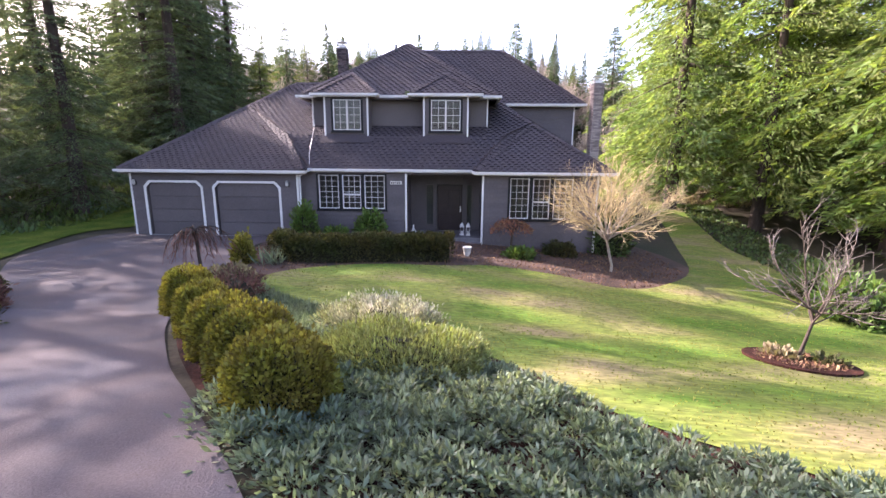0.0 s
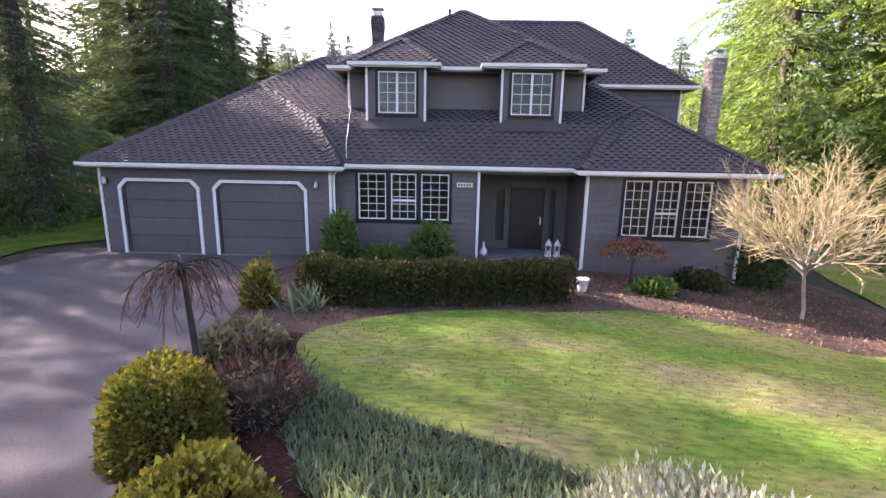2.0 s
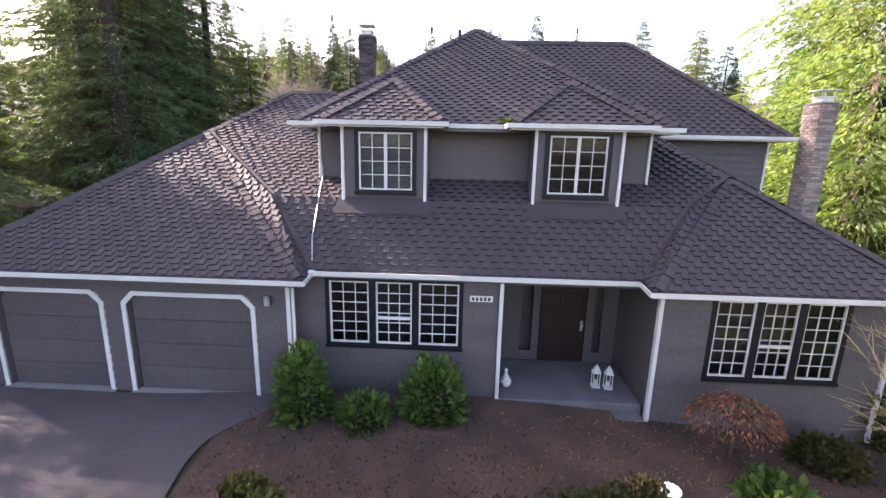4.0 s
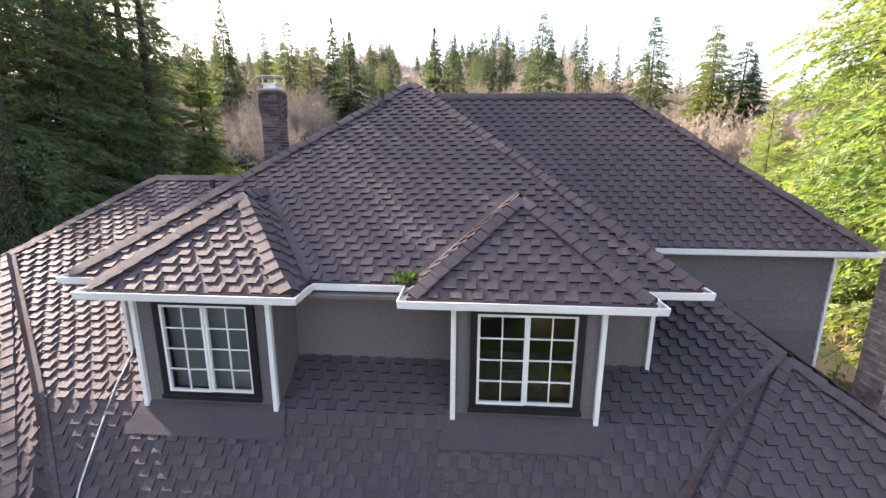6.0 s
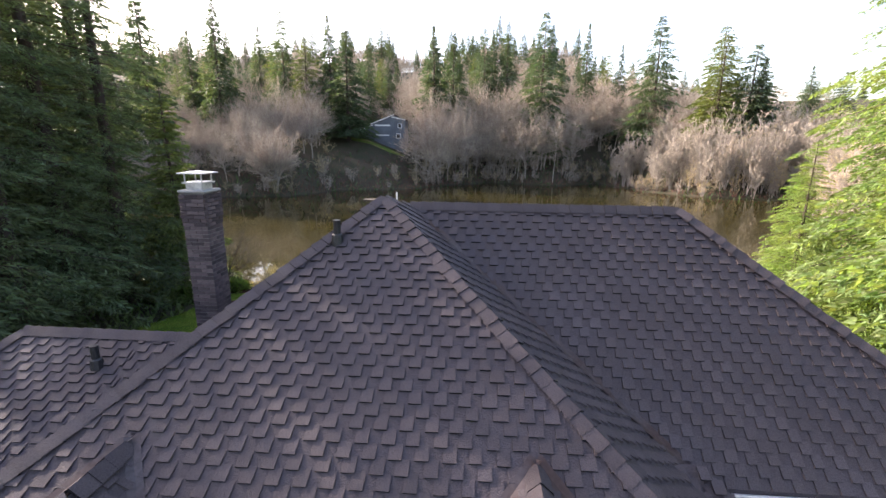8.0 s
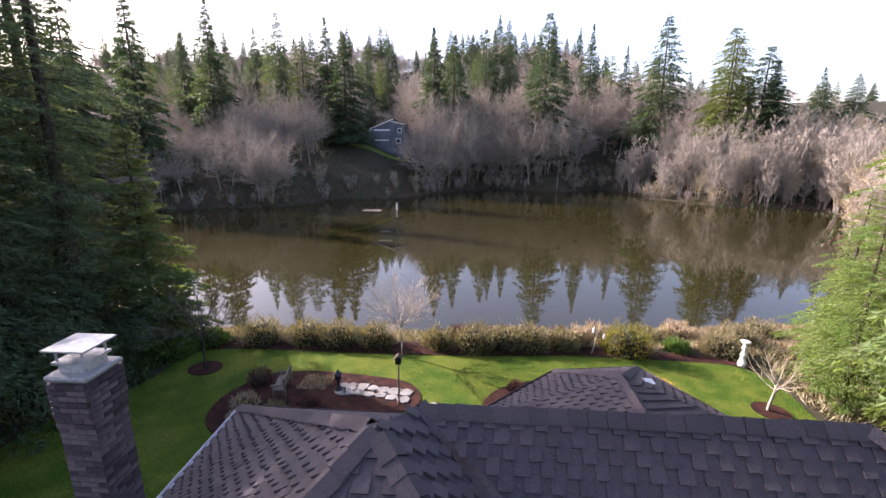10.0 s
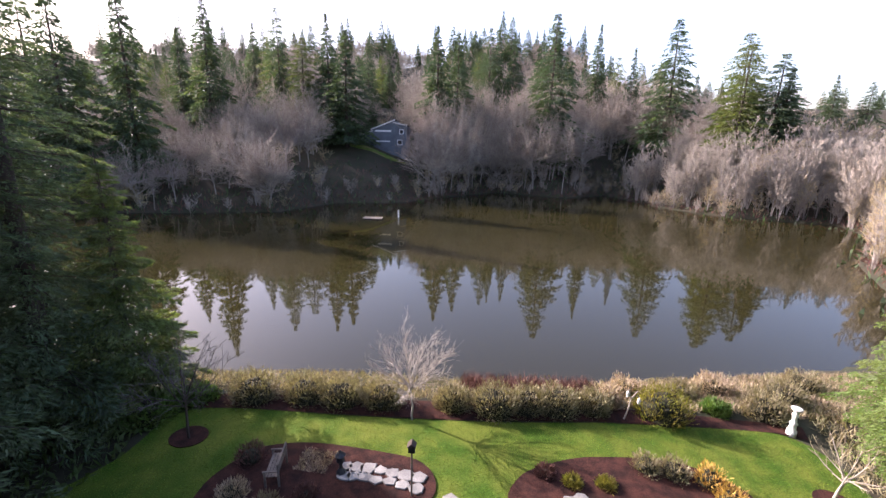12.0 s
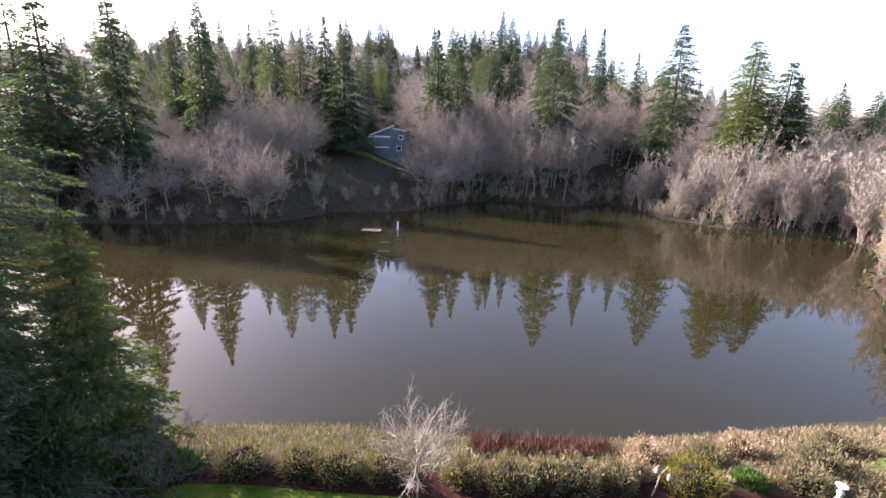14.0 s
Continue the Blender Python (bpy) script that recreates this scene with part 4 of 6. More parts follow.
def chimney(name, x0, x1, y0, y1, z0, z1, label, brick=M_BRICK):
    """A brick stack: courses of single bricks round a mortar core, corbelled head, flue with a metal cap."""
    core = Mesh()
    core.box(x0 + 0.012, x1 - 0.012, y0 + 0.012, y1 - 0.012, z0, z1)
    ob = part(name, core, M_MORTAR, house, label)
    shared, z, row, made = {}, max(z0, 2.0), 0, 0
    joined = Mesh()
    while z < z1 - 0.05:
        e = 0.04 if z1 - z < 0.5 else (0.02 if z1 - z < 0.7 else 0.0)
        for side in range(4):
            ln = (x1 - x0) if side % 2 == 0 else (y1 - y0)
            n = max(2, round(ln / 0.215))
            bw = ln / n
            s = -bw / 2 * (row % 2)
            while s < ln - 0.01:
                a, b = max(s, 0) + 0.005, min(s + bw, ln) - 0.005
                s += bw
                if b - a < 0.04:
                    continue
                lo, hi = z + 0.005, z + 0.067
                if side == 0:
                    q = (x0 + a, x0 + b, y0 - e, y0 + 0.03)
                elif side == 2:
                    q = (x0 + a, x0 + b, y1 - 0.03, y1 + e)
                elif side == 1:
                    q = (x1 - 0.03, x1 + e, y0 + a, y0 + b)
                else:
                    q = (x0 - e, x0 + 0.03, y0 + a, y0 + b)
                if made < 300 and side in (0, 1, 3) and z > z1 - 2.2:
                    key = (round(q[1] - q[0], 3), round(q[3] - q[2], 3))
                    if key not in shared:
                        m = Mesh()
                        m.box(-key[0] / 2, key[0] / 2, -key[1] / 2, key[1] / 2, 0, 0.062)
                        shared[key] = m.data("brick", brick)
                    o = new("brick", shared[key])
                    o.parent = ob
                    o.location = ((q[0] + q[1]) / 2, (q[2] + q[3]) / 2, lo)
                    made += 1
                else:
                    joined.box(*q, lo, hi)
        z += 0.075
        row += 1
    tagged(part("brick_layer", joined, brick, ob), kind="stuff")
    cx, cy = (x0 + x1) / 2, (y0 + y1) / 2
    cap = Mesh()
    cap.box(x0 - 0.03, x1 + 0.03, y0 - 0.03, y1 + 0.03, z1 - 0.01, z1 + 0.05)
    bevelled(part("crown", cap, M_CONCRETE, ob, "mossy mortar crown"), 0.02)
    fl = Mesh()
    fl.box(cx - 0.16, cx + 0.16, cy - 0.16, cy + 0.16, z1 + 0.05, z1 + 0.16)
    fl.box(cx - 0.2, cx + 0.2, cy - 0.2, cy + 0.2, z1 + 0.16, z1 + 0.19)
    for sx in (-0.16, 0.16):
        for sy in (-0.16, 0.16):
            fl.box(cx + sx - 0.01, cx + sx + 0.01, cy + sy - 0.01, cy + sy + 0.01, z1 + 0.19, z1 + 0.34)
    fl.v += [(cx + sx * 0.26, cy + sy * 0.24, z1 + 0.34) for sx, sy in ((-1, -1), (1, -1), (1, 1), (-1, 1))] + [(cx + sx * 0.26, cy + sy * 0.24, z1 + 0.36) for sx, sy in ((-1, -1), (1, -1), (1, 1), (-1, 1))] + [(cx, cy, z1 + 0.4)]
    k = len(fl.v) - 9
    fl.f += [(k + 3, k + 2, k + 1, k)] + [(k + i, k + (i + 1) % 4, k + 4 + (i + 1) % 4, k + 4 + i) for i in range(4)] + [(k + 4 + i, k + 4 + (i + 1) % 4, k + 8) for i in range(4)]
    part("flue_cap", fl, M_METAL, ob, "pale metal flue cap")
    return ob


chimney("back_chimney", -5.72, -5.25, 9.1, 9.6, 2.0, 9.08, "weathered dark brick chimney with a pale metal cap", brick=M_BRICKDARK)
chimney("side_chimney", 7.28, 7.7, 5.7, 6.3, -1.5, 6.75, "tall pale brick chimney against the side wall")


# ---- trees and shrubs ----
def sprays(pos, way, size, wide, rng, fold=0.35):
    """Leaf blades: at each place a folded diamond along its way. Returns corners and faces."""
    n = len(pos)
    way = way / np.linalg.norm(way, axis=1, keepdims=True)
    r = rng.normal(size=(n, 3))
    side = np.cross(way, r)
    side /= np.linalg.norm(side, axis=1, keepdims=True) + 1e-9
    size, wide = size[:, None], wide[:, None]
    a = pos
    b = pos + way * size * 0.5 + side * wide
    c = pos + way * size
    d = pos + way * size * 0.5 - side * wide
    v = np.stack([a, b, c, d], 1).reshape(-1, 3)
    k = np.arange(n)[:, None] * 4
    return v, np.concatenate([k + [[0, 1, 2, 3]]])


def leaf_mesh(name, v, f, material):
    me = bpy.data.meshes.new(name)
    me.vertices.add(len(v))
    me.vertices.foreach_set("co", np.asarray(v, np.float32).ravel())
    n, w = f.shape
    me.loops.add(n * w)
    me.loops.foreach_set("vertex_index", f.astype(np.int32).ravel())
    me.polygons.add(n)
    me.polygons.foreach_set("loop_start", np.arange(0, n * w, w, dtype=np.int32))
    me.materials.append(material)
    me.update(calc_edges=True)
    return me


def needles(pos, way, size, wide, rng):
    """Slim three-cornered sprays: two corners at the root, one at the tip."""
    n = len(pos)
    way = way / np.linalg.norm(way, axis=1, keepdims=True)
    side = np.cross(way, rng.normal(size=(n, 3)))
    side /= np.linalg.norm(side, axis=1, keepdims=True) + 1e-9
    v = np.stack([pos - side * wide[:, None], pos + side * wide[:, None], pos + way * size[:, None]], 1).reshape(-1, 3)
    return v, np.arange(n * 3).reshape(n, 3)


def fir_meshes(h, radius, whorls, per, along, seed, material, base=0.12, spray=0.5, droop=0.25, gap=0.0, power=0.85, slim=0.1, fan=0.3):
    """The meshes of a fir or cedar of height h: trunk with limbs, and a crown of fanned, drooping boughs."""
    rng = np.random.default_rng(seed)
    tk = Mesh()
    bend = rng.normal(0, 0.012 * h, 2)
    cuts = 7
    for i in range(cuts):
        a, b = i / cuts, (i + 1) / cuts
        ra, rb = 0.014 * h * (1 - a) ** 0.9 + 0.02, 0.014 * h * (1 - b) ** 0.9 + 0.015
        tk.tube((bend[0] * a * a, bend[1] * a * a, a * h - (0.4 if i == 0 else 0)), (bend[0] * b * b, bend[1] * b * b, b * h), ra * (1.25 if i == 0 else 1), rb, 7, False)
    P, W, S = [], [], []
    lop = rng.uniform(0.75, 1.2, 7)
    for i in range(whorls):
        q0 = (i + rng.uniform(0, 0.8)) / whorls
        for j in range(per):
            if rng.random() < gap:
                continue
            q = min(0.99, max(0.0, q0 + rng.uniform(-1.2, 1.2) / whorls))
            z = h * (base + (0.985 - base) * q)
            th = 2 * math.pi * (j + rng.uniform(-0.4, 0.4)) / per + i * 2.4
            l = radius * max(0.03, (1 - q)) ** power * (0.55 + 0.45 * min(1, q * 5 + 0.3)) * rng.uniform(0.5, 1.15) * lop[int(q * 6.99)]
            out = np.array([math.cos(th), math.sin(th), 0])
            perp = np.array([-out[1], out[0], 0])
            up = 0.3 * q + rng.uniform(-0.1, 0.12)
            c0 = np.array([bend[0] * (z / h) ** 2, bend[1] * (z / h) ** 2, z])
            n = max(4, int(along * (0.25 + 0.75 * l / radius)))
            s = rng.uniform(0.06, 1, n) ** 0.65
            lift = (up * s - droop * s ** 2) * l
            if l > 0.5 and i % 2 == 0:
                e = c0 + out * l * 0.85 + np.array([0, 0, 1.0]) * (up * 0.85 * l - droop * 0.72 * l)
                tk.tube(tuple(c0), tuple(e), 0.012 + 0.008 * l, 0.006, 3, False)
            off = rng.uniform(-1, 1, n)
            w = fan * l * np.sin(np.pi * np.clip(s, 0.1, 0.95)) + 0.05
            pts = c0 + out * (s * l)[:, None] + perp * (off * w)[:, None]
            pts[:, 2] += lift - 0.35 * np.abs(off) * w - rng.uniform(0, 0.25, n) * spray
            way = out * rng.uniform(0.35, 1.0, (n, 1)) + perp * (off * 1.1)[:, None] + np.array([0, 0, 1.0]) * rng.uniform(-0.8, 0.1, (n, 1))
            P.append(pts)
            W.append(way)
            S.append(spray * rng.uniform(0.5, 1.25, n) * (0.35 + 0.65 * (1 - q)))
    P, W, S = np.concatenate(P), np.concatenate(W), np.concatenate(S)
    v, f = needles(P, W, S, S * slim * rng.uniform(0.7, 1.4, len(S)), rng)
    return tk.data("trunk", M_BARK, True), leaf_mesh("crown", v, f, material)


def rods(segs, sides=3):
    """Tapered sticks from rows of two ends and two radii. Returns corners and faces."""
    g = np.array(segs, float)
    a, b = g[:, 0:3], g[:, 3:6]
    d = b - a
    d /= np.linalg.norm(d, axis=1, keepdims=True) + 1e-9
    u = np.cross(d, np.array([0.31, 0.57, 0.23]))
    u /= np.linalg.norm(u, axis=1, keepdims=True) + 1e-9
    w = np.cross(d, u)
    rings = []
    for c, r in ((a, g[:, 6]), (b, g[:, 7])):
        for i in range(sides):
            s = 2 * math.pi * i / sides
            rings.append(c + (u * math.cos(s) + w * math.sin(s)) * r[:, None])
    v = np.stack(rings, 1).reshape(-1, 3)
    k = np.arange(len(g))[:, None] * 2 * sides
    f = np.concatenate([k + np.array([[i, (i + 1) % sides, sides + (i + 1) % sides, sides + i]]) for i in range(sides)])
    return v, f


def bare_meshes(h, width, seed, twig, bark, stems=1, limbs=16, rise=45, first=0.3, twigs=6, fine=4, thick=0.011, minr=0.012, lean=4, fork=False):
    """The meshes of a leafless tree: stems and limbs, and its fine twigs. fork: limbs spread from a short trunk into a dome."""
    rng = random.Random(seed)
    wood, thin = [], []

    def line(p, d, length, ra, rb, n, curl, into, wander=0.12):
        pts = [p.copy()]
        for i in range(n):
            q = p + d * (length / n)
            into.append((*p, *q, ra + (rb - ra) * i / n, ra + (rb - ra) * (i + 1) / n))
            p = q
            d = (d + Vector((rng.gauss(0, wander), rng.gauss(0, wander), curl + rng.gauss(0, wander / 2)))).normalized()
            pts.append(p.copy())
        return pts

    def along(pts, s):
        x = s * (len(pts) - 1)
        i = min(int(x), len(pts) - 2)
        return pts[i].lerp(pts[i + 1], x - i), (pts[i + 1] - pts[i]).normalized()

    def sway(d, much, up):
        return (d + Vector((rng.gauss(0, 1), rng.gauss(0, 1), rng.gauss(0, 0.7))).normalized() * much + Vector((0, 0, up))).normalized()

    def limb(p, d, length, r):
        r = max(r, minr)
        pts = line(p, d, length, r, minr * 0.8, 4, 0.04 if fork else 0.1, wood)
        for i in range(twigs):
            s = 0.2 + 0.8 * (i + rng.random()) / twigs
            q, dd = along(pts, min(s, 0.99))
            l2 = length * rng.uniform(0.28, 0.55) * (1.25 - 0.7 * s)
            p2 = line(q, sway(dd, 0.75, 0.03 if fork else 0.15), l2, max(minr, r * 0.45), minr * 0.6, 2, 0.1, thin)
            for _ in range(fine):
                q3, d3 = along(p2, rng.uniform(0.15, 0.99))
                p3 = line(q3, sway(d3, 0.75, 0.03 if fork else 0.15), l2 * rng.uniform(0.25, 0.6), minr * 0.7, minr * 0.45, 1, 0, thin)

    for k in range(stems):
        a = rng.uniform(0, 2 * math.pi)
        tilt = radians(abs(rng.gauss(0, lean)) if stems == 1 else rng.uniform(0.2, 1.6) * lean)
        d = Vector((math.sin(tilt) * math.cos(a), math.sin(tilt) * math.sin(a), math.cos(tilt)))
        foot = Vector((math.cos(a), math.sin(a), 0)) * (0.06 * width * rng.random() * stems ** 0.5)
        foot.z = -0.15
        tall = h * (1.0 if k == 0 else rng.uniform(0.6, 1.0))
        r0 = thick * h / stems ** 0.4
        if fork:
            pts = line(foot, d, h * 0.42, r0, r0 * 0.7, 4, 0, wood)
            for i in range(limbs):
                q, _ = along(pts, rng.uniform(first, 1.0) if i > 2 else 0.98)
                az = i * 2.4 + rng.uniform(-0.3, 0.3)
                el = radians(rise + (82 - rise) * (i / limbs) ** 1.7 + rng.uniform(-8, 8))
                way = Vector((math.cos(az) * math.cos(el), math.sin(az) * math.cos(el), math.sin(el)))
                far = 0.0
                while far < 2 * h:
                    far += 0.05
                    e = q + way * far
                    if (e.x ** 2 + e.y ** 2) / width ** 2 + (e.z - 0.52 * h) ** 2 / (0.48 * h) ** 2 > 1:
                        break
                limb(q, way, far * rng.uniform(0.75, 0.98), r0 * 0.5)
            continue
        pts = line(foot, d, tall, r0, minr, 7, 0.05, wood, 0.05)
        for i in range(limbs):
            u = first + (0.98 - first) * (i + rng.random()) / limbs
            q, dd = along(pts, u)
            az = i * 2.4 + rng.uniform(-0.5, 0.5)
            el = radians(rise + 25 * u + rng.uniform(-12, 12))
            way = Vector((math.cos(az) * math.cos(el), math.sin(az) * math.cos(el), math.sin(el)))
            x = (u - first) / (1 - first)
            limb(q, way, width * (0.25 + 0.95 * math.sin(math.pi * min(1, 0.18 + 0.8 * x))) * rng.uniform(0.7, 1.15), r0 * (1 - u) * 0.5)
    v, f = rods(wood, 4)
    v2, f2 = rods(thin, 3)
    return leaf_mesh("trunk", v, f, bark), leaf_mesh("twig_crown", v2, f2, twig)


def plant(name, meshes, x, y, turn, size, label, category, group="", names=("trunk", "crown"), z=None, lean=0.0, tall=1.0):
    ob = thing(name, label, category, group=group)
    for n, me in zip(names, meshes):
        c = new(n, me)
        c.parent = ob
    ob.matrix_world = pose(x, y, level(x, y) if z is None else z, lean, 0, turn) @ Matrix.Diagonal((size, size, size * tall, 1))
    return ob


rnd = random.Random(7)
FIR = [fir_meshes(24, 4.6, 42, 10, 270, 11 + i, M_FIR, 0.06, 0.25, 0.34, 0.1, 0.75, 0.11) for i in range(3)]
FIRFINE = fir_meshes(11, 3.1, 34, 10, 260, 31, M_FIRYOUNG, 0.05, 0.27, 0.3, 0.06, 0.7, 0.15)
CEDAR = [fir_meshes(22, 5.2, 38, 9, 240, 41 + i, M_CEDAR if i == 0 else M_CEDARGREY, 0.085, 0.34, 0.4, 0.16, 0.55, 0.15, 0.34) for i in range(2)]
FAR = [fir_meshes(26, 6.4 + 0.9 * i, 46, 8, 76, 51 + i, M_FARFIR, 0.05, 0.85, 0.36, 0.1, 1.0 - 0.1 * i, 0.17) for i in range(3)]
FARCEDAR = fir_meshes(26, 6.6, 32, 10, 84, 57, M_FARCEDAR, 0.03, 0.9, 0.4, 0.1, 0.55, 0.12)
ALDER = [bare_meshes(16, 2.4 + 0.25 * i, 61 + i, M_TWIG, M_ALDERBARK, 1 + i % 2, 18, 18, 0.3, 7, 5, 0.0065, 0.018, 4) for i in range(2)]
MAPLE = [bare_meshes(14, 4.4 + 0.5 * i, 161 + i, M_ROSETWIG if i == 1 else M_TWIG, M_ALDERBARK, 1, 24, 12, 0.45, 9, 4, 0.011, 0.03, 5, fork=True) for i in range(4)]
WILLOW = [bare_meshes(9, 1.5, 71 + i, (M_TWIGGOLD, M_PALETWIG, M_TWIG)[i], M_ALDERBARK, 7, 10, 28, 0.25, 5, 3, 0.009, 0.024, 8) for i in range(3)]
BRUSH = [bare_meshes(4.2, 0.9, 81 + i, M_TWIGGOLD if i == 1 else M_TWIG, M_ALDERBARK, 9, 6, 30, 0.15, 5, 4, 0.01, 0.015, 22) for i in range(3)]


def joined(name, kinds, spots, label, category):
    """Many alike plants as one mesh; spots: kind, x, y, turn, size."""
    V, F, at = [], [], 0
    shape = []
    for me in kinds:
        co = np.empty(len(me.vertices) * 3, np.float32)
        me.vertices.foreach_get("co", co)
        ix = np.empty(len(me.loops), np.int32)
        me.loops.foreach_get("vertex_index", ix)
        shape.append((co.reshape(-1, 3), ix.reshape(-1, 4)))
    for k, x, y, turn, size in spots:
        co, ix = shape[k]
        c, s = math.cos(turn) * size, math.sin(turn) * size
        V.append(np.stack([x + co[:, 0] * c - co[:, 1] * s, y + co[:, 0] * s + co[:, 1] * c, level(x, y) + co[:, 2] * size], 1))
        F.append(ix + at)
        at += len(co)
    return tagged(new(name, leaf_mesh(name, np.concatenate(V), np.concatenate(F), kinds[0].materials[0])), label, category, kind="stuff")


LITE = [m for i in range(3) for m in bare_meshes(14, 4.6, 91 + i, M_TWIG, M_TWIG, 1, 18, 12, 0.4, 7, 2, 0.009, 0.036, 4, fork=True)]

# tall firs on the west side of the house
WEST = [(-19.0, 6.4, 0), (-21.5, 2.5, 1), (-25.5, 8.0, 2), (-25, -1, 0), (-20.5, 15.0, 1), (-29, 5, 2), (-19.4, 20.2, 0), (-23.5, 19, 2), (-24.5, 24, 1), (-30, 17, 0), (-33, 20, 2), (-27, 28, 0),
        (-34, 9, 1), (-28, -7, 2), (-34, -3, 1), (-37, 15, 0), (-36, 25, 1), (-42, 2, 1), (-41, 8, 2), (-44, 18, 0), (-46, -6, 1), (-40, -12, 2), (-18.6, 16.8, 2), (-17.6, 13.2, 1), (-22, 21.8, 0), (-26.5, 20.5, 1), (-48, 10, 0), (-43, 28, 1), (-50, 22, 2), (-50, 0, 0)]
for x, y, i in WEST + [(-18.6, 22.4, 0), (-21.5, 18.5, 2), (-21.4, 24.6, 1), (-21.2, -6.4, 1), (-23.5, -9, 0), (-27, -13, 2)]:
    plant("fir_tree", FIR[i], x, y, rnd.uniform(0, 360), rnd.uniform(0.9, 1.2), "tall dark fir with drooping sprays beside the house", "conifer", "firs west of the house")
plant("fir_tree", FIRFINE, -16.8, 24.4, 40, 1.02, "smaller sunlit fir at the edge of the lawn", "conifer", "firs west of the house")
EAST = [(14.6, 12.5, 1), (17.5, 8.5, 0), (19, 15, 0), (21.5, 5, 1), (17.0, 19.0, 1), (22, 11, 0), (24.5, 0.5, 1), (25, 17, 0), (20.5, 24, 1), (27, 7, 1), (19.5, 1.5, 0), (29, 14, 0), (23, -6, 1), (28, -3, 0), (34, 3, 1), (33, 11, 0), (34, 20, 1), (36, -6, 0), (40, 8, 1), (31, 24, 0)]
for x, y, s in ((15.4, 22.8, 0.45), (17.2, 26.0, 0.42), (15.8, 18.0, 0.5)):
    plant("cedar_tree", CEDAR[0], x, y, 50 * x, s, "young sunlit cedar at the edge of the back lawn", "conifer", "cedars east of the house")
for x, y, i in EAST:
    plant("cedar_tree", CEDAR[i], x, y, rnd.uniform(0, 360), rnd.uniform(0.85, 1.1), "sunlit yellow-green cedar with drooping branches", "conifer", "cedars east of the house", tall=1.3 if x < 20 else 1.05)

# woods across the lake
far_rng = random.Random(5)


def depth_of(x, y):
    return -float(lake_depth(np.array([x]), np.array([y]))[0])


def canopy(x, y):
    """How high the tree tops of the wood reach: rising with the slope, low towards the east, with a clearing behind the cabin."""
    way, out = x / max(y, 1.0), y - 7.0
    top = 13 + out * float(np.interp(way, (-1.1, -0.75, -0.6, -0.3, -0.17, 0.03, 0.33, 0.45, 0.58, 0.75, 0.95), (0.205, 0.175, 0.185, 0.175, 0.185, 0.19, 0.175, 0.135, 0.14, 0.12, 0.11)))
    top = min(top, (0.31 if way > 0.4 else 0.37) * out - 13)
    off = abs(way + 0.2)
    if off < 0.09 and y < 190:
        top = min(top, (0.235 + 1.5 * off) * out - 13)
    return top


def near_cabin(x, y):
    return -38 < x < -14 and y < 130


# single conifers that stand out of the wood: place, height of the tip, breadth
SPIRES = [(-60, 105, 43, 1.0), (-67, 141, 45, 1.0), (-53, 126, 45, 0.75), (-39, 123, 43, 1.05), (-33, 117, 38, 1.25), (-39, 167, 45, 0.9), (-12, 134, 43, 1.15), (-7, 142, 43, 1.0), (3, 167, 50, 0.8), (6, 171, 51, 0.7), (11, 166, 48, 0.8),
          (18, 129, 45, 0.95), (35, 152, 48, 0.8), (45, 149, 41, 0.7), (50, 133, 45, 1.0), (56, 112, 37, 1.2), (54, 107, 34, 1.3), (60, 106, 32, 1.3), (62, 106, 29, 1.4), (87, 127, 31, 1.2), (93, 124, 29, 1.2), (-62, 84, 39, 1.0), (-72, 81, 38, 1.1), (-82, 86, 37, 1.2), (-71, 112, 37, 1.1), (-58, 133, 41, 1.1), (-45, 121, 37, 1.2)]
for i, (x, y, top, broad) in enumerate(SPIRES):
    g = level(x, y)
    k = (top - g) / 26
    mesh = FARCEDAR if i in (15, 16, 25, 26) else FAR[i % 3]
    plant("far_conifer", mesh, x, y, far_rng.uniform(0, 360), k * broad, "tall conifer standing out of the far wood", "conifer", "conifers across the lake", tall=1 / broad)
n = 0
while n < 110:
    x, y = far_rng.uniform(-140, 150), far_rng.uniform(80, 230)
    d = depth_of(x, y)
    room = (canopy(x, y) + far_rng.uniform(-3, 1.5) - level(x, y)) / 26
    if d > 34 and room > 0.3 and not near_cabin(x, y) and (d > 48 or far_rng.random() < 0.3):
        room = min(room, 1.25)
        plant("far_conifer", FARCEDAR if n % 5 == 0 else FAR[n % 3], x, y, far_rng.uniform(0, 360), room, "dark conifer on the wooded slope", "conifer", "conifers across the lake", tall=far_rng.uniform(0.9, 1.0))
        n += 1
n = 0
while n < 300:
    x, y = far_rng.uniform(-85, 70), far_rng.uniform(68, 160)
    d = depth_of(x, y)
    slim = n % 4 == 0
    room = (canopy(x, y) - 1.5 - level(x, y)) / (16.5 if slim else 14)
    if 1.5 < d < 30 and room > 0.3 and not near_cabin(x, y) and not (x > 28 and d < 16):
        k = min(room, 1.3) * far_rng.uniform(0.72, 1.0)
        plant("bare_tree", ALDER[n // 4 % 2] if slim else MAPLE[n % 4], x, y, far_rng.uniform(0, 360), k, "leafless grey-brown tree on the far bank", "tree", "bare trees across the lake", ("trunk", "twig_crown"))
        n += 1
n = 0
while n < 200:
    x, y = far_rng.uniform(26, 80), far_rng.uniform(42, 104)
    d = depth_of(x, y)
    if 0.5 < d < 20:
        plant("willow_thicket", WILLOW[0 if d < 3 and n % 2 else n % 3], x, y, far_rng.uniform(0, 360), far_rng.uniform(0.75, 1.2), "leafless golden-brown willow thicket at the water", "shrub", "willows on the far shore", ("trunk", "twig_crown"))
        n += 1
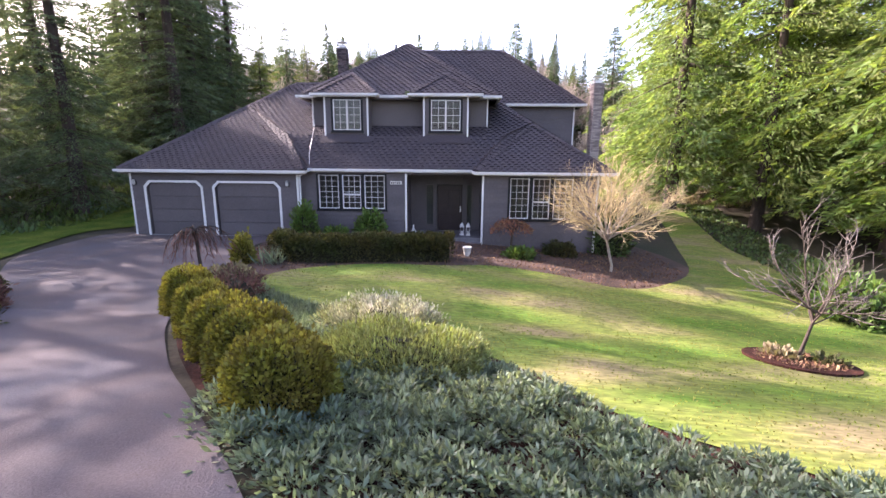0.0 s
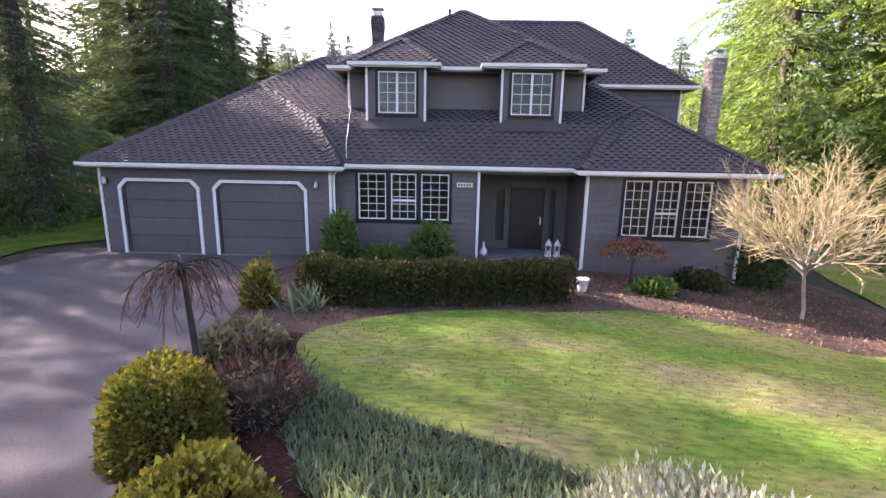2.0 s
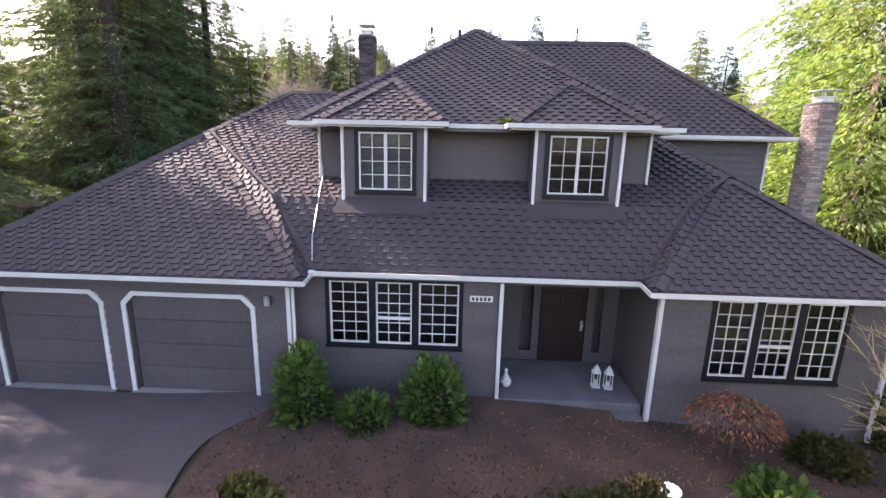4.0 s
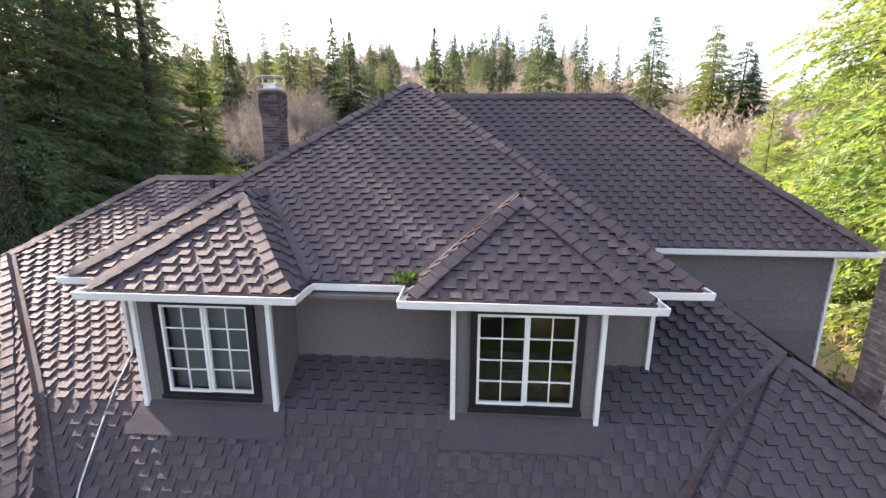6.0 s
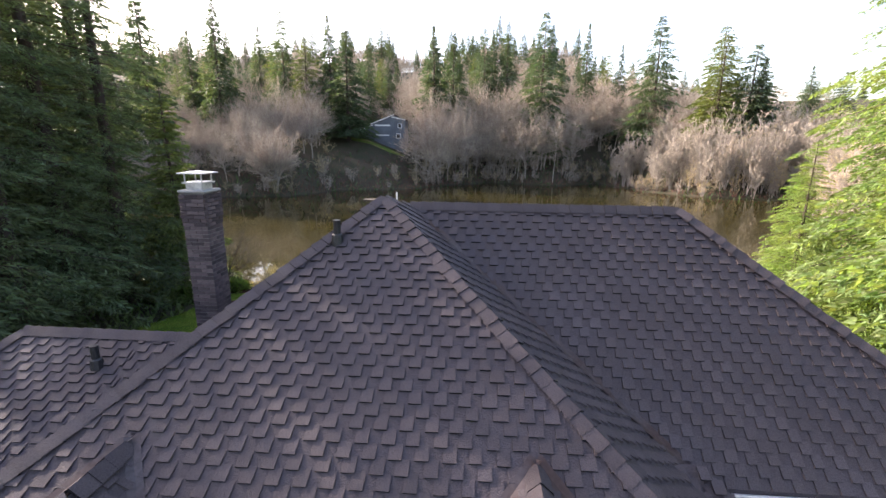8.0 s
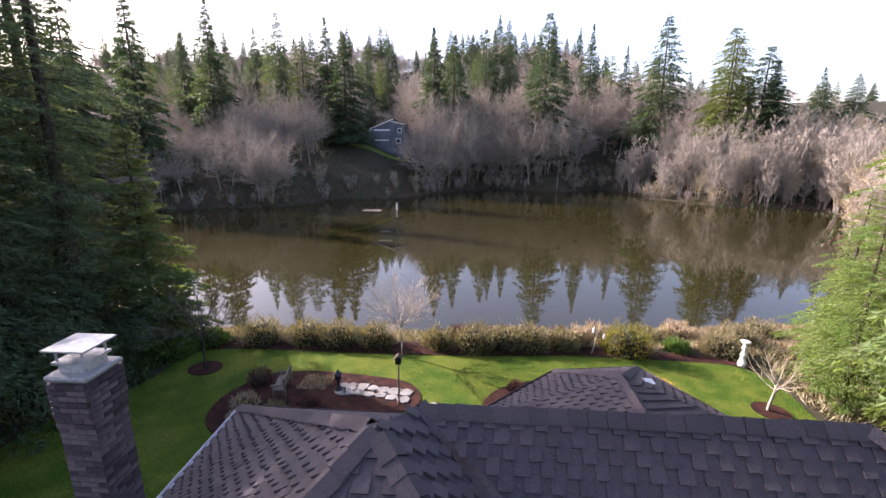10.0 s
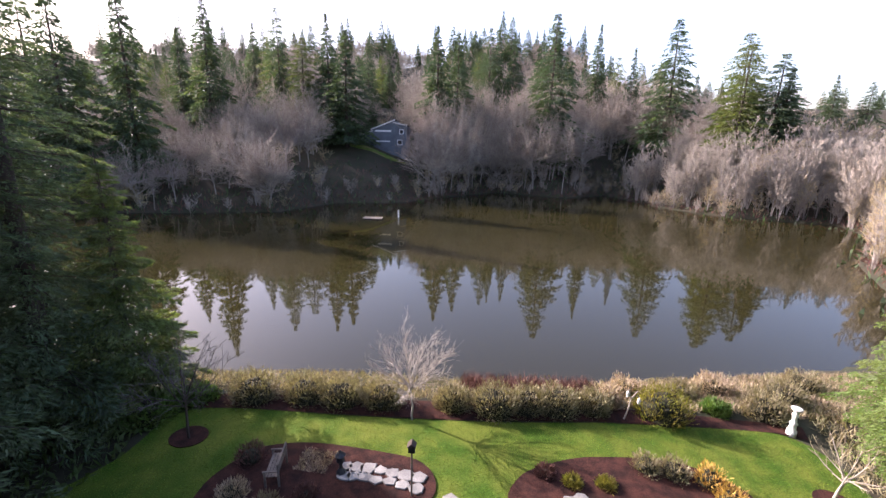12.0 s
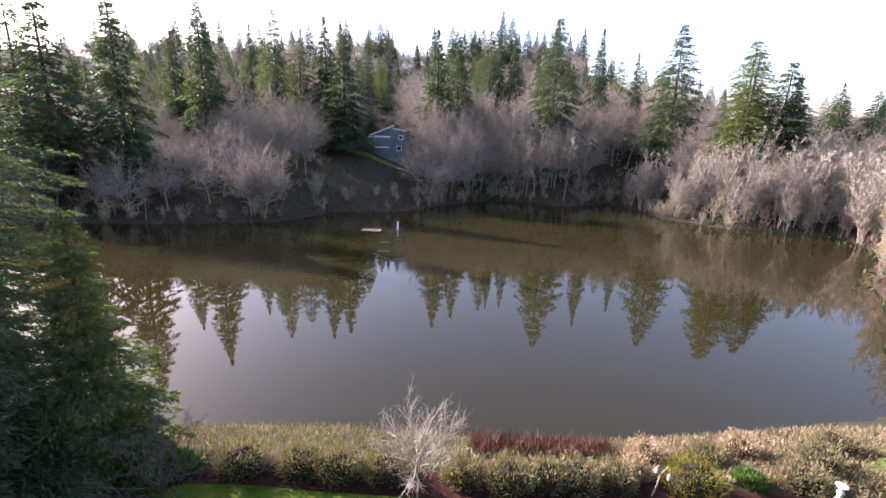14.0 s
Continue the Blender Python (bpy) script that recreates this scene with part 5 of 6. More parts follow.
n = 0
while n < 80:
    x, y = far_rng.uniform(34, 72), far_rng.uniform(84, 116)
    if 0.5 < depth_of(x, y) < 13:
        plant("willow_thicket", WILLOW[1 + n % 2], x, y, far_rng.uniform(0, 360), far_rng.uniform(1.15, 1.6), "tall rounded stand of leafless grey-brown willow", "shrub", "willows on the far shore", ("trunk", "twig_crown"))
        n += 1
n = 0
while n < 170:
    x, y = far_rng.uniform(-90, 60), far_rng.uniform(62, 135)
    d = depth_of(x, y)
    if 0.3 < d < 9 and (far_rng.random() < 0.5 or not near_cabin(x, y)):
        plant("bank_thicket", BRUSH[n % 3], x, y, far_rng.uniform(0, 360), far_rng.uniform(0.5, 1.2), "low leafless brush at the water's edge", "shrub", "brush on the far shore", ("trunk", "twig_crown"))
        n += 1

spots = []
while len(spots) < 760:
    x, y = far_rng.uniform(-100, 105), far_rng.uniform(88, 190)
    d = depth_of(x, y)
    room = (canopy(x, y) - 1.0 - level(x, y)) / 14
    if 22 < d < 80 and room > 0.3 and not near_cabin(x, y):
        k, a, z = far_rng.randrange(3), far_rng.uniform(0, 6.28), min(room, 1.4) * far_rng.uniform(0.75, 1.0)
        spots += [(2 * k, x, y, a, z), (2 * k + 1, x, y, a, z)]
joined("hillside_wood", LITE, spots, "leafless grey-brown wood on the far slope", "woods")
spots = []
while len(spots) < 900:
    x, y = far_rng.uniform(-340, 70), far_rng.uniform(270, 425)
    if x < 0.32 * y:
        k, a, z = far_rng.randrange(2), far_rng.uniform(0, 6.28), far_rng.uniform(0.7, 1.25)
        spots += [(2 * k, x, y, a, z), (2 * k + 1, x, y, a, z)]
joined("ridge_wood", [m for i in range(2) for m in bare_meshes(15, 6, 291 + i, M_TWIG, M_TWIG, 1, 16, 2, 0.3, 6, 2, 0.01, 0.085, 4, fork=True)], spots, "leafless wood on the distant ridge", "woods")
n = 0
while n < 60:
    x, y = far_rng.uniform(-320, 90), far_rng.uniform(320, 425)
    if x < 0.35 * y:
        plant("ridge_conifer", FAR[n % 3], x, y, far_rng.uniform(0, 360), far_rng.uniform(0.7, 1.3), "small dark conifer on the distant ridge", "conifer", "conifers on the ridge")
        n += 1
spots = []
while len(spots) < 700:
    x, y = far_rng.uniform(-100, 100), far_rng.uniform(45, 170)
    d = depth_of(x, y)
    if 1 < d < 50 and y > 45 and (y > 62 or x > 25) and not (-34 < x < -16 and y < 121):
        a, z = far_rng.uniform(0, 6.28), far_rng.uniform(0.6, 1.3)
        spots += [(0, x, y, a, z), (1, x, y, a, z)]
joined("hillside_brush", bare_meshes(3.6, 1.0, 99, M_SCRUBTWIG, M_SCRUBTWIG, 6, 5, 20, 0.15, 4, 2, 0.01, 0.026, 26), spots, "low brown brush under the bare trees", "undergrowth")


def shrub_meshes(rx, ry, h, n, leaf, seed, material, upright=0.3, wide=0.3, ragged=0.12, fill=0.25, flat=0.55):
    """A leafy shrub on the ground at the origin: a dark shell painting its inner shade, and its leaves."""
    rng = np.random.default_rng(seed)
    core = Mesh()
    rings, seg = 6, 12
    for i in range(rings + 1):
        ph = math.pi / 2 * i / rings
        for j in range(seg):
            th = 2 * math.pi * j / seg
            k = 0.8 + rng.uniform(-0.08, 0.08)
            core.v.append((rx * k * math.cos(ph) ** flat * math.cos(th), ry * k * math.cos(ph) ** flat * math.sin(th), h * k * math.sin(ph) - 0.04))
    for i in range(rings):
        for j in range(seg):
            a, b = i * seg + j, i * seg + (j + 1) % seg
            core.f.append((a, b, b + seg, a + seg))
    th, ph = rng.uniform(0, 2 * math.pi, n), np.arcsin(rng.uniform(0.0, 1, n))
    lump = 1 + ragged * np.sin(3 * th + seed) * np.cos(4 * ph + seed) + ragged * rng.normal(0, 0.6, n)
    k = lump * (1 - fill * rng.uniform(0, 1, n) ** 2)
    nrm = np.stack([np.cos(ph) * np.cos(th), np.cos(ph) * np.sin(th), np.sin(ph)], 1)
    pos = np.stack([rx * k * np.cos(ph) ** flat * np.cos(th), ry * k * np.cos(ph) ** flat * np.sin(th), h * k * np.sin(ph)], 1)
    way = nrm + rng.normal(0, 0.5, (n, 3)) + np.array([0, 0, upright])
    s = leaf * rng.uniform(0.6, 1.3, n)
    v, f = sprays(pos, way, s, s * wide, rng)
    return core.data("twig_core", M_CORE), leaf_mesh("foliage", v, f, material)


def shrub(name, x, y, rx, ry, h, n, leaf, seed, material, label, category="shrub", group="", turn=0, **kw):
    return plant(name, shrub_meshes(rx, ry, h, n, leaf, seed, material, **kw), x, y, turn, 1, label, category, group, ("twig_core", "foliage"))


def blades(name, pts, length, width, material, label, category, seed, lean=0.35, kind="stuff", lift=0.0):
    """A stand of upright blades at the given places."""
    rng = np.random.default_rng(seed)
    pts = np.asarray(pts, float)
    z = land(pts[:, 0], pts[:, 1]) + lift
    pos = np.column_stack([pts, z])
    way = rng.normal(0, lean, (len(pts), 3)) + np.array([0, 0, 1.0])
    way[:, 2] = np.maximum(way[:, 2], 0.3)
    s = length * rng.uniform(0.5, 1.25, len(pts))
    v, f = sprays(pos, way, s, width * rng.uniform(0.6, 1.4, len(pts)), rng)
    return tagged(new(name, leaf_mesh(name, v, f, material)), label, category, kind=kind)


def inside(poly, x, y):
    ok = np.zeros(x.shape, bool)
    for (ax, ay), (bx, by) in zip(poly, poly[1:] + poly[:1]):
        ok ^= ((ay > y) != (by > y)) & (x < (bx - ax) * (y - ay) / ((by - ay) or 1e-9) + ax)
    return ok


def scatter(poly, n, seed):
    rng = np.random.default_rng(seed)
    lo, hi = np.min(poly, 0), np.max(poly, 0)
    p = rng.uniform(lo, hi, (n, 2))
    return p[inside(poly, p[:, 0], p[:, 1])]


# ---- front garden ----
for i, (x, y, r, h) in enumerate(((-4.65, -7.4, 0.54, 0.98), (-3.35, -9.0, 0.5, 0.9), (-2.4, -10.1, 0.52, 0.9), (-1.6, -10.9, 0.56, 0.9), (-0.8, -12.0, 0.56, 0.88))):
    shrub("boxwood_shrub", x, y, r, r * 0.92, h, 11000, 0.06, 80 + i, M_BOX, "clipped round boxwood with yellowed olive leaves", "shrub", "boxwoods by the driveway", fill=0.2, ragged=0.05)
shrub("heather_shrub", 0.14, -10.43, 1.3, 0.75, 0.58, 24000, 0.08, 90, M_HEATHERG, "spreading soft green heather mound", fill=0.5, upright=0.8, wide=0.12, ragged=0.1)
shrub("heather_shrub", -0.35, -8.89, 1.05, 0.62, 0.66, 17000, 0.075, 91, M_HEATHER, "silvery white-tipped heather mound", fill=0.35, upright=1.0, wide=0.15, ragged=0.14)
COVER = [(-1.71, -8.62), (-0.6, -7.99), (0.77, -9.17), (1.98, -10.72), (3.18, -12.03), (7.4, -14), (6.4, -17), (1, -16.5), (0, -13.8), (-0.29, -13.32), (-1.57, -12.07), (-1.54, -10.65)]
mids = scatter(COVER, 2600, 3)
rj = np.random.default_rng(33)
reach = rj.uniform(0.1, 0.3, len(mids))
pick = rj.integers(0, len(mids), 120000)
off = rj.normal(0, 0.5, (120000, 2)) * reach[pick][:, None]
at = mids[pick] + off
tall = np.maximum(0.03, (0.05 + reach[pick] * 0.9) - 1.1 * (off ** 2).sum(1) / reach[pick])
pos = np.column_stack([at, land(at[:, 0], at[:, 1]) + tall])
way = np.column_stack([off / reach[pick][:, None] * 0.9, 0.55 + 0 * tall]) + rj.normal(0, 0.35, (120000, 3))
s = rj.uniform(0.05, 0.12, 120000)
v, f = sprays(pos, way, s, s * 0.16, rj)
tagged(new("juniper_cover", leaf_mesh("juniper_cover", v, f, M_JUNIPER)), "blue-green spreading juniper covering the bed", "ground cover", kind="stuff")
blades("low_heather", scatter([(-4, -5.43), (-2.89, -6.44), (-0.96, -7.29), (0.63, -8.8), (0.1, -8.9), (-1.7, -9.2), (-3.0, -8.1), (-3.9, -6.6)], 26000, 5), 0.19, 0.011, M_JUNIPER, "low grey-green heather", "ground cover", 6, 0.4)
shrub("barberry_shrub", -4.15, -6.61, 0.6, 0.55, 0.7, 2600, 0.12, 93, M_TWIGRED, "leafless red-brown barberry shrub", fill=0.8, wide=0.1, ragged=0.2)
shrub("dry_shrub", -5.19, -4.76, 0.6, 0.5, 0.35, 1500, 0.12, 94, M_SCRUB, "low brown and green groundcover shrub", fill=0.6)
shrub("spiky_shrub", -5.79, -2.79, 0.3, 0.28, 0.85, 1200, 0.14, 95, M_BOX, "narrow upright yellow-green shrub", fill=0.5)
blades("iris_clump", np.array([-4.8, -2.94]) + np.random.default_rng(8).normal(0, 0.16, (70, 2)), 0.6, 0.025, M_JUNIPER, "clump of pale sword-shaped leaves", "plant", 9, 0.5, kind="")


def hedge():
    path = [(-5.1, -1.75), (-4.25, -2.24), (-2.9, -2.29), (-1.53, -2.08), (-0.33, -1.8), (0.68, -1.34)]
    rng = np.random.default_rng(12)
    P, W = [], []
    core = Mesh()
    n = 24
    for i in range(n + 1):
        s = i / n * (len(path) - 1)
        k = min(int(s), len(path) - 2)
        x, y = (path[k][0] + (path[k + 1][0] - path[k][0]) * (s - k), path[k][1] + (path[k + 1][1] - path[k][1]) * (s - k))
        g = level(x, y)
        h, r = 0.78 + rng.uniform(-0.06, 0.06), 0.5 + rng.uniform(-0.05, 0.05)
        if i == n:
            h = 0.85
        for a in range(7):
            th = math.pi * a / 6
            core.v.append((x, y - 0.85 * r * math.cos(th), g - 0.03 + 0.85 * h * math.sin(th) ** 0.5))
        m = 1050
        th = rng.uniform(0, math.pi, m)
        k2 = 1 + rng.normal(0, 0.06, m)
        P.append(np.stack([x + rng.uniform(-0.17, 0.17, m), y - r * k2 * np.cos(th), g + h * k2 * np.sin(th) ** 0.5], 1))
        W.append(np.stack([rng.normal(0, 0.5, m), -np.cos(th), np.sin(th) + 0.2], 1) + rng.normal(0, 0.4, (m, 3)))
    for i in range(n):
        for a in range(6):
            q = i * 7 + a
            core.f.append((q, q + 1, q + 8, q + 7))
    P, W = np.concatenate(P), np.concatenate(W)
    s = 0.08 * rng.uniform(0.6, 1.3, len(P))
    v, f = sprays(P, W, s, s * 0.32, rng)
    ob = thing("hedge", "low clipped dark green hedge before the porch", "hedge")
    # solid dark core added as the hedge's inner shade
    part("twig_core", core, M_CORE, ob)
    part("foliage", leaf_mesh("foliage", v, f, M_HEDGE), None, ob)


hedge()
shrub("rhododendron", -5.2, 1.2, 0.5, 0.45, 1.35, 1500, 0.19, 101, M_RHODO, "rhododendron with bright green leaves by the garage", group="rhododendrons", fill=0.5, flat=0.8, wide=0.22)
shrub("rhododendron", -2.55, 1.4, 0.6, 0.45, 1.1, 1700, 0.19, 102, M_RHODO, "broad green rhododendron under the window", group="rhododendrons", fill=0.5, flat=0.8, wide=0.22)
shrub("rhododendron", -3.9, 1.0, 0.5, 0.4, 0.55, 800, 0.17, 103, M_RHODO, "small low green rhododendron", group="rhododendrons", fill=0.5, wide=0.22)
shrub("rhododendron", 7.2, 2.3, 1.0, 0.9, 1.6, 2600, 0.2, 104, M_IVY, "large dark rhododendron at the house corner", group="rhododendrons", fill=0.5, wide=0.24)
shrub("yew_shrub", 5.0, 0.9, 0.6, 0.45, 0.5, 1500, 0.12, 105, M_HEDGE, "low dark yew against the wall", fill=0.4)
shrub("fern", 3.28, -0.17, 0.5, 0.4, 0.3, 500, 0.2, 106, M_RHODO, "small green fern in the litter", "plant", fill=0.6)
gold = bare_meshes(3.9, 2.5, 17, M_TWIGGOLD, M_PALEBARK, 1, 22, 20, 0.8, 14, 8, 0.014, 0.0065, fork=True)
plant("coral_bark_maple", gold, 6.33, -1.2, 30, 1.0, "leafless maple with fine golden twigs on the litter", "tree", names=("trunk", "twig_crown"))
grey = bare_meshes(3.0, 1.35, 23, M_TWIGGREY, M_BARK, 1, 11, 15, 0.75, 8, 4, 0.013, 0.007, fork=True)
plant("ornamental_tree", grey, 7.42, -8.05, 10, 1.0, "small leafless tree in a round bed", "tree", names=("trunk", "twig_crown"))
drape("tree_ring", rounded([(7.42 + 0.95 * math.cos(a), -8.15 + 0.8 * math.sin(a)) for a in np.linspace(0, 2 * math.pi, 9)[:-1]], 4), 0.09, M_MULCH, "round mulched tree ring in the lawn", "garden bed", 0.5, 0.06)
blades("leaf_litter", scatter([(6.62, -8.15), (7.02, -8.75), (7.72, -8.8), (8.22, -8.25), (7.92, -7.55), (7.02, -7.55)], 900, 61), 0.11, 0.02, M_LITTER, "fallen brown leaves in the tree ring", "litter", 62, 1.3, lift=0.07)
shrub("bed_plant", 7.22, -7.95, 0.28, 0.25, 0.2, 350, 0.12, 63, M_SCRUB, "small dry plant in the tree ring", "plant", fill=0.6)
shrub("bed_plant", 7.87, -8.25, 0.24, 0.22, 0.18, 300, 0.12, 64, M_HEDGE, "small dark plant in the tree ring", "plant", fill=0.6)


def weeping(x, y):
    rng = random.Random(4)
    ob = thing("weeping_maple", "small leafless weeping maple with hanging twigs", "tree")
    g = level(x, y)
    tk, tw = Mesh(), Mesh()
    tk.tube((x, y, g - 0.1), (x - 0.08, y + 0.03, g + 0.9), 0.05, 0.042, 7, False)
    tk.tube((x - 0.08, y + 0.03, g + 0.9), (x - 0.1, y, g + 1.5), 0.042, 0.035, 7)
    top = Vector((x - 0.1, y, g + 1.5))
    for i in range(16):
        th = 2 * math.pi * i / 16 + rng.uniform(-0.2, 0.2)
        out = Vector((math.cos(th), math.sin(th), 0))
        L = rng.uniform(0.45, 0.95)
        p, r = top - Vector((0, 0, rng.uniform(0, 0.2))), 0.022
        for k in range(6):
            q = p + out * L / 6 * (1.2 - k * 0.1) + Vector((0, 0, 0.07 - 0.055 * k)) + Vector((rng.gauss(0, 0.015), rng.gauss(0, 0.015), 0))
            tk.tube(p, q, r, r * 0.85, 4, False)
            for _ in range(3):
                e = q + out * rng.uniform(0.0, 0.15) + Vector((rng.gauss(0, 0.07), rng.gauss(0, 0.07), -rng.uniform(0.12, 0.34)))
                tw.tube(q, e, 0.008, 0.004, 3, False)
            p, r = q, r * 0.85
    part("trunk", tk, M_BARK, ob)
    part("twig_crown", tw, M_TWIGRED, ob)


weeping(-5.55, -5.4)


def red_maple(x, y):
    rng = np.random.default_rng(6)
    ob = thing("laceleaf_maple", "small umbrella maple with dry orange-red leaves", "tree")
    g = level(x, y)
    tk = Mesh()
    tk.tube((x, y, g - 0.1), (x + 0.03, y, g + 0.75), 0.045, 0.04, 7, False)
    for i in range(12):
        th = i * 2.4
        m = (x + 0.35 * math.cos(th), y + 0.3 * math.sin(th), g + 1.15)
        tk.tube((x + 0.03, y, g + 0.75), m, 0.022, 0.014, 4, False)
        tk.tube(m, (x + 0.75 * math.cos(th + 0.2), y + 0.6 * math.sin(th + 0.2), g + 1.0), 0.014, 0.005, 4, False)
    n = 1500
    th, r = rng.uniform(0, 2 * math.pi, n), np.sqrt(rng.uniform(0, 1, n))
    pos = np.stack([x + 0.82 * r * np.cos(th), y + 0.62 * r * np.sin(th), g + 1.28 - 0.42 * r ** 2 + rng.normal(0, 0.06, n)], 1)
    s = rng.uniform(0.06, 0.13, n)
    v, f = sprays(pos, np.stack([np.cos(th), np.sin(th), -0.8 + 0 * th], 1) + rng.normal(0, 0.4, (n, 3)), s, s * 0.16, rng)
    part("trunk", tk, M_BARK, ob)
    part("foliage", leaf_mesh("foliage", v, f, M_REDLEAF), None, ob)


M_REDLEAF = leafy("dry_maple_leaves", (0.24, 0.085, 0.05), (0.17, 0.1, 0.07), 2.0)
red_maple(3.05, 0.75)
pot = Mesh()
g = level(1.32, -0.61)
pot.lathe(1.32, -0.61, [(0.09, g - 0.02), (0.12, g + 0.12), (0.15, g + 0.3), (0.165, g + 0.31), (0.165, g + 0.35), (0.14, g + 0.35), (0.12, g + 0.28)], 14)
tagged(part("plant_pot", pot, M_PLASTER, smooth=True), "small cream pot at the hedge's end", "pot")
st = Mesh()
g = level(3.9, -0.3)
st.lathe(3.9, -0.3, [(0.17, g - 0.05), (0.14, g + 0.08), (0.13, g + 0.2), (0.05, g + 0.21)], 10)
tagged(part("stump", st, M_BARK), "short dark tree stump in the litter", "stump")
shrub("laurel_shrub", 11.6, -4.6, 0.9, 0.9, 1.1, 2200, 0.2, 110, M_RHODO, "glossy green laurel at the lawn's edge", fill=0.5, wide=0.24)
shrub("laurel_shrub", 12.2, -2.8, 1.0, 0.9, 1.2, 2200, 0.2, 111, M_IVY, "dark green laurel at the lawn's edge", fill=0.5, wide=0.24)
IVY = [(11.9, -6.5), (12.5, -2.4), (13.6, 1.4), (14.1, 5.2), (15.4, 13.5), (17.5, 13.5), (17, 5), (16, -1), (15, -7)]
blades("ivy_bank", scatter(IVY, 9000, 14), 0.2, 0.08, M_IVY, "dark ivy along the edge of the woods", "ground cover", 15, 0.9, lift=0.03)
LITTER = [(-6.23, 1.41), (-6.51, -1.8), (-5.74, -4.17), (-2.75, -3.29), (2.15, -2.16), (4.15, -2.67), (5.75, -3.51), (7.48, -2.78), (9.16, -0.43), (9.4, 3.2), (6.99, 2.04), (-0.17, 1.56)]
blades("leaf_litter", scatter(LITTER, 12000, 24), 0.09, 0.016, M_LITTER, "scattered dry leaves and bark chips", "litter", 25, 1.6, lift=0.025)
blades("bed_groundcover", scatter([(-5.83, -4.17), (-4.71, -4.37), (-4.01, -5.72), (-3.09, -6.63), (-4.65, -7.18), (-5.35, -5.7)], 7000, 26), 0.13, 0.022, M_HEDGE, "low dark groundcover in the bed", "ground cover", 27, 0.8, lift=0.02)
# short blades over the front lawn
blades("lawn_blades", scatter(FRONT_LAWN, 110000, 18), 0.04, 0.009, M_GRASSBLADE, "short rough grass", "grass", 19, 1.0, lift=0.045)
EDGE = [(-17.8, -6), (-17.2, 4), (-17.4, 11), (-15.6, 17), (-14.9, 21.2), (-16, 24), (-22, 26), (-27, 12), (-25, -6)]
blades("fern_undergrowth", scatter(EDGE, 9000, 21), 0.45, 0.06, M_IVY, "dark ferns and brush under the firs", "undergrowth", 22, 0.7)
for i, (x, y) in enumerate(((-7.9, -9.3), (-9.2, -7.9), (-10.6, -6.7))):
    shrub("drive_shrub", x, y, 0.75, 0.65, 0.8, 2200, 0.13, 120 + i, M_TWIGRED if i == 1 else M_HEDGE, "dark leafy shrub at the driveway's edge", "shrub", "shrubs beyond the driveway", fill=0.5, wide=0.2)

# ---- on and about the porch ----
sgn = thing("house_sign", "small pale plaque beside the porch", "sign", (-1.62, 2.1, 2.27))
m = Mesh()
m.box(-1.86, -1.38, 2.1, 2.125, 2.2, 2.33)
bevelled(part("plaque", m, M_PLASTER, sgn), 0.006)
for i in range(5):
    m = Mesh()
    m.box(-1.82 + i * 0.085, -1.77 + i * 0.085, 2.094, 2.1, 2.23, 2.3)
    part("bar", m, M_BLACK, sgn)
for x, y in ((1.15, 2.75), (1.42, 2.7)):
    ln = thing("lantern", "white wooden candle lantern on the porch", "lantern", (x, y, 0), "porch lanterns")
    m = Mesh()
    m.box(x - 0.09, x + 0.09, y - 0.09, y + 0.09, 0.0, 0.04)
    for sx in (-0.08, 0.065):
        for sy in (-0.08, 0.065):
            m.box(x + sx, x + sx + 0.015, y + sy, y + sy + 0.015, 0.04, 0.36)
    m.box(x - 0.09, x + 0.09, y - 0.09, y + 0.09, 0.36, 0.39)
    part("frame", m, M_WHITE, ln)
    m = Mesh()
    m.lathe(x, y, [(0.1, 0.39), (0.05, 0.5), (0.012, 0.53), (0.02, 0.56)], 8)
    part("roof", m, M_WHITE, ln)
    m = Mesh()
    m.lathe(x, y, [(0.035, 0.04), (0.035, 0.17), (0.02, 0.175)], 10)
    part("candle", m, M_PLASTER, ln)
gs = Mesh()
gs.lathe(-0.95, 2.6, [(0.06, 0.0), (0.12, 0.07), (0.13, 0.16), (0.07, 0.25), (0.035, 0.33), (0.045, 0.4), (0.02, 0.45)], 12)
tagged(part("garden_figure", gs, M_PLASTER, smooth=True), "small white cast figure on the porch", "figure")
for x in (-6.02, -12.42):
    wl = thing("wall_lamp", "small weathered lantern on the garage wall", "wall lamp", (x, 1.76, 2.2), "garage lamps")
    m = Mesh()
    m.box(x - 0.05, x + 0.05, 1.755, 1.775, 2.1, 2.3)
    m.tube((x, 1.76, 2.28), (x, 1.66, 2.3), 0.012, 0.012, 6)
    part("bracket", m, M_DARKMETAL, wl)
    m = Mesh()
    m.lathe(x, 1.66, [(0.04, 2.1), (0.065, 2.13), (0.06, 2.26), (0.075, 2.27), (0.02, 2.32)], 6)
    part("lamp_body", m, M_METAL, wl)
